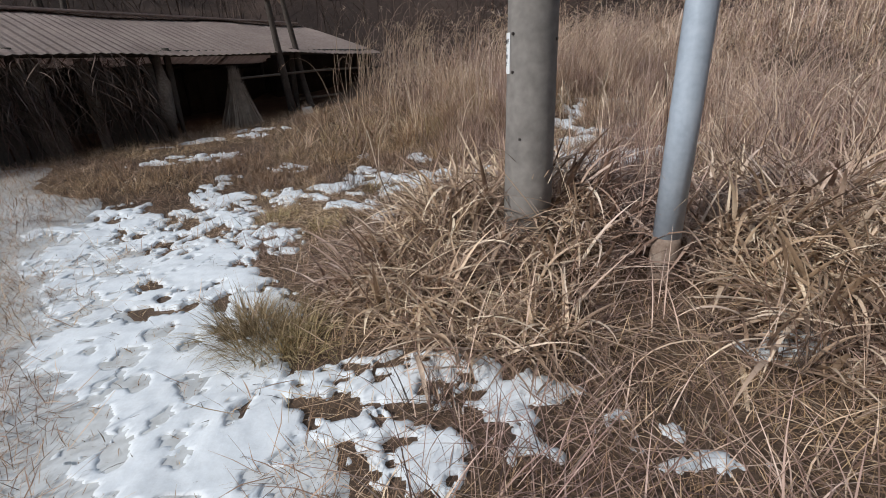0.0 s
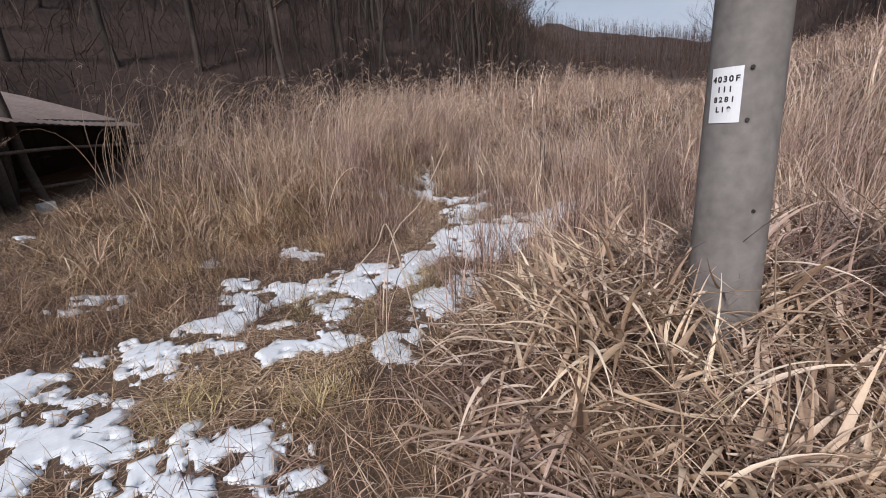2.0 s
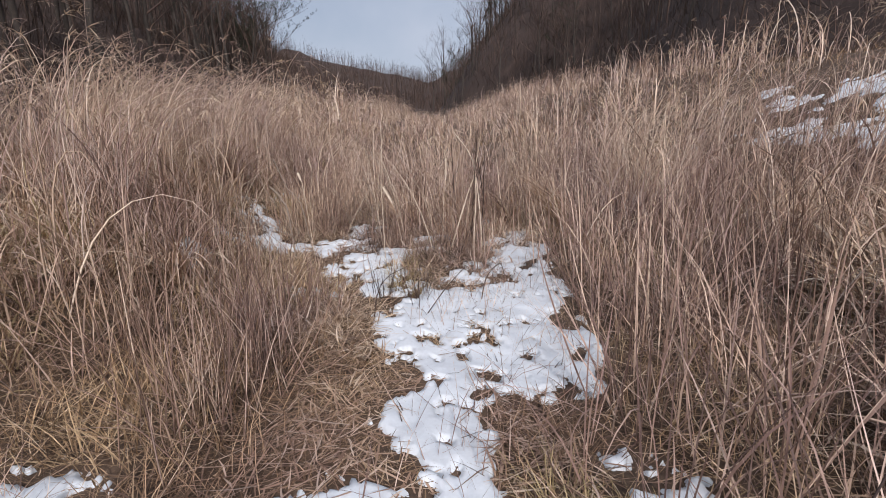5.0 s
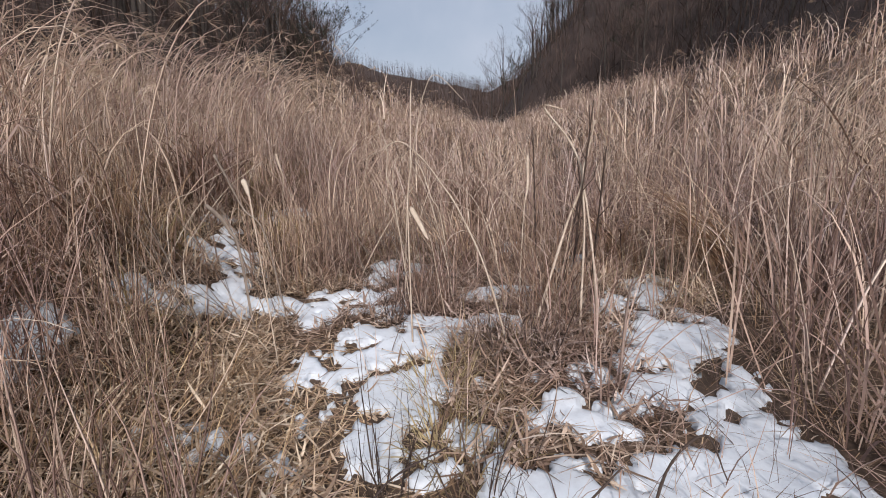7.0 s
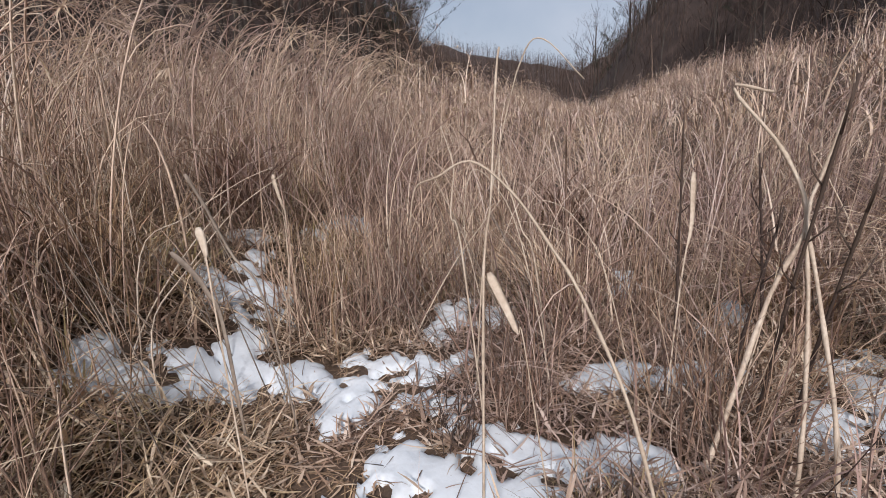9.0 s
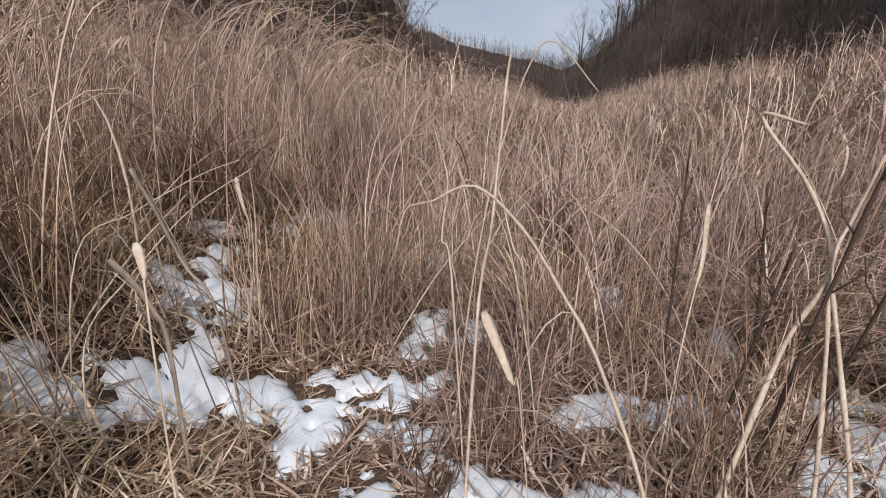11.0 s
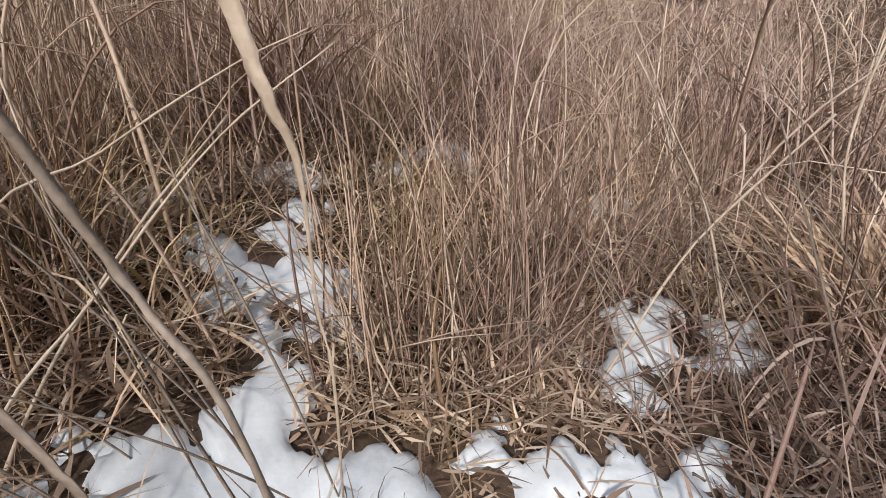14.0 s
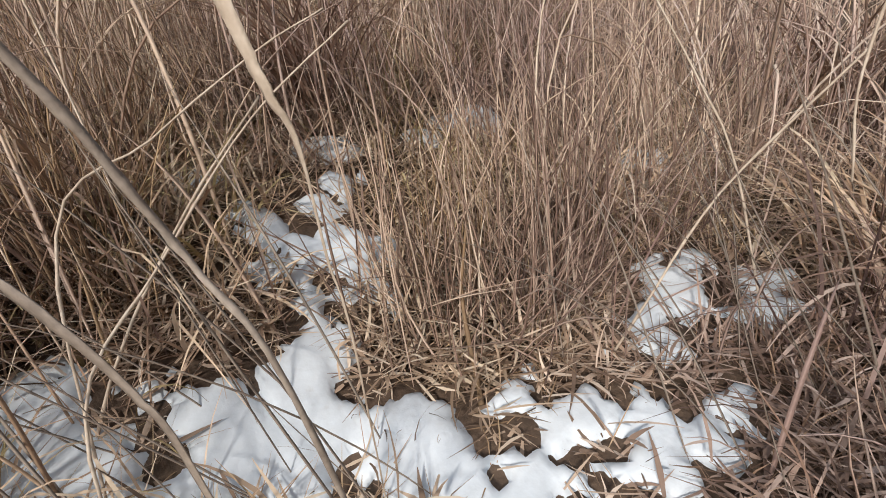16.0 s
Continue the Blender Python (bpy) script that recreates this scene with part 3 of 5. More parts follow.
# ---- the shed ----
def shed():
    """An open-fronted shed; x along its front from the far end, y to the back, z up."""
    m = Matrix(((-.566, -.824, 0, -1.82), (-.824, .566, 0, 14.56), (0, 0, 1, 0), (0, 0, 0, 1)))
    thing = tagged(new("shed"), "old open-fronted timber shed with a sagging weathered roof", "shed")
    thing.matrix_world = m
    length, eave, ridge, back = 12.5, 2.1, 2.92, 5.2

    def roof_z(d):
        return eave + (ridge - eave) * (d / 2.6) if d < 2.6 else ridge - (ridge - 1.9) * (d - 2.6) / (back - 2.6)

    # corrugated sheets, lapped
    for side in (0, 1):
        count = 14
        for k in range(count):
            a0, a1 = -.15 + k * (length + .3) / count, -.15 + (k + 1) * (length + .3) / count + .06
            bm = bmesh.new()
            ribs = 12
            d0, d1 = ((-.28, 2.66), (2.56, back + .3))[side]
            rows = []
            for j in range(ribs + 1):
                a = a0 + (a1 - a0) * j / ribs
                wob = .018 * math.sin(j * math.pi) + (.016 if j % 2 else -.004) + .008 * (k % 2)
                hip = .30 * smooth(.5, -.15, a)
                col = []
                for s in range(5):
                    d = d0 + (d1 - d0) * s / 4
                    sag = -.05 * math.sin(math.pi * (a + 1) / 4.2) ** 2
                    col.append(bm.verts.new((a + hip * max(0, 1 - abs(d - 2.6) / 2.9), d, roof_z(max(d, -.28)) + wob + sag)))
                rows.append(col)
            for p, q in zip(rows, rows[1:]):
                for s in range(4):
                    bm.faces.new((p[s], q[s], q[s + 1], p[s + 1]))
            bmesh.ops.solidify(bm, geom=bm.faces[:], thickness=.012)
            part("roof_sheet", bm, ROOFING, thing)
    bm = bmesh.new()
    box(bm, (.4, 2.5, ridge + .005), (length + .1, 2.7, ridge + .06), bevel=.02)
    part("ridge_cap", bm, ROOFING, thing)
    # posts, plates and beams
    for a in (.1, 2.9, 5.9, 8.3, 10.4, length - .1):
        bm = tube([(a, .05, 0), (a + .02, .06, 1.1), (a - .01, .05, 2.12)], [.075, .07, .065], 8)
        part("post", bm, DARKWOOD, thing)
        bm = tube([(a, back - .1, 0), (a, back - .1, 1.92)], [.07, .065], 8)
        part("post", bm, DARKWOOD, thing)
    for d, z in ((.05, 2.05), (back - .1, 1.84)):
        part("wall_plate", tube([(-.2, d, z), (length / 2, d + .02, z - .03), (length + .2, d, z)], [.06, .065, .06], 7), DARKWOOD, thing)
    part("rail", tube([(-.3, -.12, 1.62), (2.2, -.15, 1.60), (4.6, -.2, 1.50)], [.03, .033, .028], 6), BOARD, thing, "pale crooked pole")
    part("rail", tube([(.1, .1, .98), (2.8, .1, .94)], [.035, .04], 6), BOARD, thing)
    # back and end walls of upright boards; DARKWOOD's colour holds the indoor shade
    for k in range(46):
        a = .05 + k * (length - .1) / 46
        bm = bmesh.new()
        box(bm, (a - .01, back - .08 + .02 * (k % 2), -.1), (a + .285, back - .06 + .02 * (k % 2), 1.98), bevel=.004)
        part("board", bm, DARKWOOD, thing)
    for k in range(18):
        d = .15 + k * (back - .2) / 18
        top = roof_z(d + .1) - .04
        for a in (0.0, length):
            bm = bmesh.new()
            box(bm, (a - .012 + .018 * (k % 2), d - .01, -.1), (a + .006 + .018 * (k % 2), d + .295, top), bevel=.004)
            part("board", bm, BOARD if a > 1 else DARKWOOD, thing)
    # the closed bay: slats with gaps, leaning
    for k in range(30):
        a = 6.35 + k * .205
        if k in (6, 7, 13, 20):
            continue
        lean = 3.0 * math.sin(k * 2.3) + (4 if k in (5, 8) else 0)
        bm = bmesh.new()
        box(bm, (-.095, -.012, 0), (.095, .012, 1.55 + .12 * math.sin(k * 1.7)), pose(a, -.04 - .02 * (k % 2), .3, 0, lean, 0), bevel=.004)
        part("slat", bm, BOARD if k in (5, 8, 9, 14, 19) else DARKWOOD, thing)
    part("corner_post", tube([(6.15, -.05, .1), (6.2, -.06, .9), (6.12, -.02, 1.5), (6.16, .0, 2.05)], [.19, .15, .13, .12], 10), BOARD, thing, "stout mottled grey-brown corner post")
    for z in (.75, 1.55):
        part("cross_rail", tube([(6.0, .02, z), (length, .02, z + .05)], [.035, .035], 6), DARKWOOD, thing)
    return thing, m


shed_thing, SHED_M = shed()


def lashed_bundle():
    """Straw stook before the shed."""
    m = SHED_M @ pose(4.7, -.2, 0)
    p = m.translation
    z = float(ground_z(p.x, p.y))
    count = 900
    ang, r = rand(count, 0, 2 * math.pi), rand(count, .05, .5)
    root = np.stack([p.x + r * np.cos(ang), p.y + r * np.sin(ang), np.full(count, z)], -1)
    v, q, _ = ribbons(root, rand(count, .75, 1.3), rand(count, .012, .03), -r * .85, rand(count, -.1, .3), ang, 5)
    tagged(new("straw_stook", mesh_from("straw_stook", v, q, GREYSTALK)), "cone-shaped stook of grey-brown dry straw", "straw bundle")


lashed_bundle()


def crate():
    p = SHED_M @ Vector((3.3, -.75, 0))
    thing = tagged(new("crate"), "small pale slatted plastic crate in dry grass", "crate")
    thing.matrix_world = pose(p.x, p.y, float(ground_z(p.x, p.y)) - .02, 4, -6, 20) @ Matrix.Scale(.5, 4)
    for k in range(4):
        bm = bmesh.new()
        box(bm, (-.22, -.15, .02 + k * .085), (.22, -.13, .08 + k * .085), bevel=.004)
        part("slat", bm, SHEET, thing)
        bm = bmesh.new()
        box(bm, (-.22, .13, .02 + k * .085), (.22, .15, .08 + k * .085), bevel=.004)
        part("slat", bm, SHEET, thing)
    for sx in (-.22, .20):
        bm = bmesh.new()
        box(bm, (sx, -.13, 0), (sx + .02, .13, .34), bevel=.004)
        part("end_panel", bm, SHEET, thing)
    bm = bmesh.new()
    box(bm, (-.20, -.13, 0), (.20, .13, .02))
    part("floor_panel", bm, SHEET, thing)


crate()


def hanging_vines():
    """Dead creepers over the closed bay."""
    k = 2200
    a, d = rand(k, 6.4, 12.3), rand(k, -.24, -.08)
    top = np.stack([-1.82 - .566 * a - .824 * d, 14.56 - .824 * a + .566 * d, rand(k, .9, 2.05)], -1)
    v, q, _ = ribbons(top, rand(k, .3, 1.0), rand(k, .008, .03), rand(k, 1.6, 2.7), rand(k, .2, .9), rand(k, 0, 6.3), 5)
    stuff("dead_creeper", [(v, q)], TWIG, "dead brown creepers hanging over old boards", "creeper")


hanging_vines()


# ---- trees ----
def limb(out, p, way, length, radius, depth, r, spread, wobble=.22):
    """Grows a limb and its forks into out, a list of (points, radii, depth)."""
    pts, rad = [p.copy()], [radius]
    steps = 4 if depth else 6
    d = way.normalized()
    for k in range(steps):
        d = (d + Vector((r.uniform(-1, 1), r.uniform(-1, 1), r.uniform(-.5, .9))) * wobble).normalized()
        p = p + d * (length / steps)
        pts.append(p.copy())
        rad.append(radius * (1 - .62 * (k + 1) / steps))
    out.append((pts, rad, depth))
    if depth >= 3:
        return
    forks = (7, 5, 4)[depth]
    for k in range(forks):
        at = r.uniform(.38 if depth == 0 else .25, .98)
        j = min(int(at * steps), steps - 1)
        q = pts[j].lerp(pts[j + 1], at * steps - j)
        side = Vector((r.uniform(-1, 1), r.uniform(-1, 1), r.uniform(.15, 1.0))).normalized()
        limb(out, q, (d * .45 + side * spread), length * r.uniform(.35, .58), rad[j] * r.uniform(.4, .6), depth + 1, r, spread, wobble)


def tree_arrays(seed, height, radius, spread=.9, pine=False):
    """Trunk and crown of one tree as corner and quad arrays."""
    r = random.Random(seed)
    out = []
    limb(out, Vector((0, 0, -.2)), Vector((r.uniform(-.1, .1), r.uniform(-.1, .1), 1)), height, radius, 0, r, spread, .10)
    trunk, crown = [], []
    for pts, rad, depth in out:
        sides = (8, 5, 3, 3)[depth]
        bm_pts = np.array([list(p) for p in pts])
        ring = []
        for k in range(len(pts)):
            a = bm_pts[min(k + 1, len(pts) - 1)] - bm_pts[max(k - 1, 0)]
            a = a / (np.linalg.norm(a) + 1e-9)
            b = np.cross(a, (.3, .9, .1))
            b = b / (np.linalg.norm(b) + 1e-9)
            c = np.cross(a, b)
            ang = np.arange(sides) * 2 * math.pi / sides
            rr = max(rad[k], .006 if depth else .01)
            ring.append(bm_pts[k] + rr * (np.cos(ang)[:, None] * b + np.sin(ang)[:, None] * c))
        v = np.concatenate(ring)
        q = [[k * sides + j, k * sides + (j + 1) % sides, (k + 1) * sides + (j + 1) % sides, (k + 1) * sides + j] for k in range(len(pts) - 1) for j in range(sides)]
        (trunk if depth == 0 else crown).append((v, np.array(q)))
    if pine:
        tufts = []
        for pts, rad, depth in out:
            if depth >= 2:
                for p in pts[1::2]:
                    k = 12
                    root = np.tile(np.array([list(p)]), (k, 1)) + rng.normal(0, .06, (k, 3))
                    v, q, _ = ribbons(root, rand(k, .18, .35), rand(k, .02, .04), rand(k, .2, 1.7), rand(k, .1, .5), rand(k, 0, 6.3), 2)
                    tufts.append((v, q))
        return joined(trunk), joined(crown), joined(tufts)
    return joined(trunk), joined(crown), None


def tree(name, seed, height, radius, label, spread=.9, pine=False):
    t, c, n = tree_arrays(seed, height, radius, spread, pine)
    thing = tagged(new(name), label, "tree")
    for nm, arr, mat in (("trunk", t, BARK), ("crown", c, TWIG), ("needles", n, NEEDLE)):
        if arr is not None:
            ob = new(nm, mesh_from(nm, arr[0], arr[1], mat))
            ob.parent = thing
    return thing


def stand(kind, x, y, turn, size=1.0, lean=0.0):
    m = pose(x, y, float(ground_z(x, y)) - .05, lean, 0, turn) @ Matrix.Scale(size, 4)
    made = copy_thing(kind, m)
    made.scale = (size, size, size)
    return made


def woods():
    kinds = [tree("bare_tree", 11 + k, 8.5 + k % 3, .13 + .02 * (k % 3), "bare grey-brown deciduous tree on a wooded slope", .85) for k in range(5)]
    pines = [tree("pine_tree", 31 + k, 9.5 + k, .15, "dark green pine among bare trees on a slope", 1.1, True) for k in range(2)]
    for k, ob in enumerate(kinds + pines):
        x, y = (-14 + 3.1 * k, 24 + 1.3 * (k % 3))
        ob.matrix_world = pose(x, y, float(ground_z(x, y)) - .05, 0, 0, 50 * k)
        tagged(ob, group="trees of the wooded slopes")
    r = random.Random(5)
    # the edge of the woods that the walk sees best, tree by tree
    placed = 0
    while placed < 150:
        u, n = r.uniform(-22, 75), r.uniform(12, 34)
        x, y = 2.5 + .889 * u - .458 * n, 8.5 + .458 * u + .889 * n
        d, a = shed_front(x, y)
        if -8 < d < 3 and -2 < a < 14 or hills_z(np.array(u), np.array(n)) < .8:
            continue
        stand(r.choice(kinds) if r.random() > .12 else r.choice(pines), x, y, r.uniform(0, 360), r.uniform(.7, 1.15), r.uniform(-4, 4))
        placed += 1
    placed = 0
    while placed < 90:
        u, n = r.uniform(8, 120), r.uniform(-44, -12)
        if hills_z(np.array(u), np.array(n)) < 1.0:
            continue
        x, y = 2.5 + .889 * u - .458 * n, 8.5 + .458 * u + .889 * n
        stand(r.choice(kinds) if r.random() > .2 else r.choice(pines), x, y, r.uniform(0, 360), r.uniform(.7, 1.1), r.uniform(-4, 4))
        placed += 1


    # the row that stands against the sky beside the valley's mouth
    for k in range(22):
        u, n = 44 + 2.6 * k + r.uniform(-2, 2), 25 + .42 * k + r.uniform(-4, 4)
        x, y = 2.5 + .889 * u - .458 * n, 8.5 + .458 * u + .889 * n
        stand(pines[k % 2] if k % 3 == 0 else kinds[k % 5], x, y, 77 * k, r.uniform(1.0, 1.5))
    for k in range(26):
        u, n = 95 + 1.9 * k + r.uniform(-3, 3), -3 - 1.1 * k + r.uniform(-3, 3)
        x, y = 2.5 + .889 * u - .458 * n, 8.5 + .458 * u + .889 * n
        stand(pines[k % 2] if k % 5 == 0 else kinds[k % 5], x, y, 77 * k, r.uniform(.9, 1.3))


woods()


def far_woods():
    """Trunks and twigs too many to count."""
    pieces = []
    for lo, hi, count, seed in (((-40, 14), (190, 95), 1900, 1), ((10, -100), (190, -13), 1500, 2), ((150, -70), (292, 110), 3600, 3)):
        u, n = rng.uniform(lo[0], hi[0], count), rng.uniform(lo[1], hi[1], count)
        x, y = 2.5 + .889 * u - .458 * n, 8.5 + .458 * u + .889 * n
        d, a = shed_front(x, y)
        ok = (hills_z(u, n) > 1.2) & ~((d > -8) & (d < 3) & (a > -2) & (a < 14))
        x, y = x[ok], y[ok]
        k = len(x)
        z = ground_z(x, y)
        h = rand(k, 5, 10)
        root = np.stack([x, y, z - .1], -1)
        pieces.append(ribbons(root, h, rand(k, .08, .20), rand(k, -.15, .2), rand(k, -.2, .3), rand(k, 0, 6.3), 4, tube3=True)[:2])
        m = 20 if seed < 3 else 11
        at = rand(k * m, .35, 1.0)
        tr = np.repeat(root, m, 0) + np.stack([0 * at, 0 * at, at * np.repeat(h, m)], -1)
        pieces.append(ribbons(tr, rand(k * m, .8, 2.6) * (1.25 - at * .7), rand(k * m, .035, .085), rand(k * m, .25, 1.2), rand(k * m, -.7, .4), rand(k * m, 0, 6.3), 2)[:2])
    stuff("far_woods", pieces, TWIG, "leafless brown winter woods covering the valley slopes", "woods")


far_woods()


def undergrowth():
    """Brush on the feet of the slopes."""
    k = 60000
    u, n = rng.uniform(-30, 90, k), np.concatenate([rng.uniform(9.5, 30, k // 2), rng.uniform(-40, -13, k - k // 2)])
    x, y = 2.5 + .889 * u - .458 * n, 8.5 + .458 * u + .889 * n
    d, a = shed_front(x, y)
    ok = (hills_z(u, n) > .05) & ~((d > -7) & (d < 2) & (a > -1) & (a < 13.5))
    root = np.stack([x, y, ground_z(x, y) - .05], -1)[ok]
    k = len(root)
    u, n = rng.uniform(50, 200, 26000), rng.uniform(-60, 75, 26000)
    x, y = 2.5 + .889 * u - .458 * n, 8.5 + .458 * u + .889 * n
    far = np.stack([x, y, ground_z(x, y) - .05], -1)[hills_z(u, n) > .05]
    m = len(far)
    stuff("far_brush", [ribbons(far, rand(m, 1.5, 5.0), rand(m, .05, .12), rand(m, 0, 1.0), rand(m, 0, 1.2), rand(m, 0, 6.3), 3)[:2]], TWIG, "dark brown brush under far bare trees", "brush")
    v, q, _ = ribbons(root, rand(k, .6, 3.2), rand(k, .015, .045), rand(k, 0, 1.3), rand(k, 0, 1.5), rand(k, 0, 6.3), 2)
    stuff("undergrowth", [(v, q)], TWIG, "tangled dark brown brush at the edge of the woods", "brush")


undergrowth()


def shed_trees():
    a = tree("young_tree", 71, 5.2, .085, "slim bare tree with a forked stem before the shed", .7)
    b = tree("young_tree", 74, 4.6, .10, "slim bare tree leaning before the shed", .7)
    a.matrix_world = pose(-3.15, 12.25, float(ground_z(-3.15, 12.25)), 0, -2, 40)
    b.matrix_world = pose(-3.55, 11.75, float(ground_z(-3.55, 11.75)), 0, -9, 60)


shed_trees()


# ---- grass ----
def cover(x, y):
    """How much dead growth stands, from 0 on bare snow to 1."""
    return smooth(.03, -.08, snow_field(x, y)) * smooth(.3, .6, off_line(x, y))


def heap_zone(x, y):
    """Round the poles and to the right of the path."""
    a = ((x - .75) / 1.75) ** 2 + ((y - 3.4) / 1.45) ** 2
    b = ((x - 3.0) / 2.1) ** 2 + ((y - 3.0) / 1.8) ** 2
    return np.maximum(smooth(1.05, .7, a), smooth(1.05, .7, b))


def tufts(centre, per, sigma):
    """Roots in tufts about the centres, and the way out from each tuft's middle."""
    k = len(centre)
    many = rng.poisson(per, k) + 1
    root = np.repeat(centre, many, 0)
    off = rng.normal(0, 1, (len(root), 2)) * np.repeat(rng.uniform(.6, 1.4, k) * sigma, many)[:, None]
    root[:, :2] += off
    root[:, 2] = ground_z(root[:, 0], root[:, 1]) - .01
    out = np.arctan2(off[:, 1], off[:, 0])
    return root, out, np.hypot(off[:, 0], off[:, 1]) / sigma, np.repeat(rng.random(k), many)


def heap_top(x, y):
    """How high the drift of leaves is piled."""
    a = np.exp(-((x - .75) / 1.0) ** 2 - ((y - 3.75) / .8) ** 2)
    b = np.exp(-((x - 2.7) / 1.3) ** 2 - ((y - 3.2) / 1.0) ** 2)
    c = np.exp(-((x - .05) / .55) ** 2 - ((y - 3.7) / .9) ** 2)
    poles = np.exp(-((x - .55) ** 2 + (y - 2.95) ** 2) / .10) + np.exp(-((x - 1.35) ** 2 + (y - 2.4) ** 2) / .12)
    return (.58 * np.maximum(np.maximum(a, 1.0 * b), .8 * c) + .12 * (fbm(x, y, .5, 45) - .4)) * (1 - .6 * np.clip(poles, 0, 1)) * heap_zone(x, y)


def straw_heap():
    """Long strap leaves that hang down the drift and lie over one another."""
    def roots(count, gap):
        r = scatter(count, -1.4, 5.2, 1.5, 5.3, heap_zone)
        r = r[(off_line(r[:, 0], r[:, 1]) > gap) & (np.hypot(r[:, 0] - 1.28, r[:, 1] - 2.28) > .42)]
        x, y, e = r[:, 0], r[:, 1], .06
        gx, gy = (heap_top(x + e, y) - heap_top(x - e, y)), (heap_top(x, y + e) - heap_top(x, y - e))
        return r, np.maximum(heap_top(x, y), 0), np.arctan2(-gy, -gx)

    pieces = []
    # long leaves in bunches, hanging outwards
    bunch, _, _ = roots(680, .85)
    root, out, far, tone = tufts(bunch, 8, .09)
    k = len(root)
    x, y, e = root[:, 0], root[:, 1], .08
    fall = np.arctan2(heap_top(x, y - e) - heap_top(x, y + e), heap_top(x - e, y) - heap_top(x + e, y))
    root[:, 2] += np.maximum(heap_top(x, y), 0) * rand(k, .5, 1.05)
    swirl = (fbm(x, y, .55, 47) - .5) * 5
    pieces.append(ribbons(root, rand(k, .25, .68), rand(k, .014, .040), rand(k, .35, 1.5), rand(k, .3, 1.7), fall + swirl + rng.normal(0, .9, k), 7, 1.5, .35, 1.7, kink=.07, fold=True)[:2])
    # single leaves thrown across
    root, h, fall = roots(3600, .75)
    k = len(root)
    root[:, 2] += h * rand(k, .5, 1.12) + .02
    pieces.append(ribbons(root, rand(k, .18, .58), rand(k, .010, .034), rand(k, .8, 1.9), rand(k, -.2, 1.0), fall + rng.normal(0, 1.3, k), 5, 1.0, .4, 1.8, kink=.08, fold=True)[:2])
    # thin pale stems lying across
    root, h, fall = roots(700, .8)
    k = len(root)
    root[:, 2] += h * rand(k, .6, 1.15) + .03
    pieces.append(ribbons(root, rand(k, .4, 1.1), rand(k, .004, .009), rand(k, .6, 1.6), rand(k, .0, .9), rand(k, 0, 6.3), 7, 1.3, .5, 3, kink=.06, tube3=True)[:2])
    # upright broken tips
    root, h, fall = roots(420, .9)
    k = len(root)
    root[:, 2] += h * .8
    pieces.append(ribbons(root, rand(k, .2, .55), rand(k, .008, .022), rand(k, .1, .7), rand(k, .3, 2.2), rand(k, 0, 6.3), 6, 2.0, .4, 1.7, kink=.06, fold=True)[:2])
    # short scraps that fill the gaps
    root, h, fall = roots(7500, .7)
    k = len(root)
    root[:, 2] += h * rand(k, .1, .95)
    pieces.append(ribbons(root, rand(k, .10, .36), rand(k, .006, .020), rand(k, .8, 2.0), rand(k, -.2, .8), fall + rng.normal(0, 1.2, k), 3, 1.1, .6, 1.8)[:2])
    stuff("straw_heap", pieces, HEAPLEAF, "drift of long tan dry strap leaves bent over round the poles", "dry grass")
    root, h, fall = roots(9000, .6)
    k = len(root)
    root[:, 2] += h * rand(k, .0, .75)
    pieces = [ribbons(root, rand(k, .25, .7), rand(k, .004, .011), rand(k, .5, 1.6), rand(k, .0, .9), rand(k, 0, 6.3), 4, 1.2, .6, 2.2)[:2]]
    stuff("heap_bottom", pieces, STEM, "reddish-brown dead stems under the drift of leaves", "dry grass")


straw_heap()


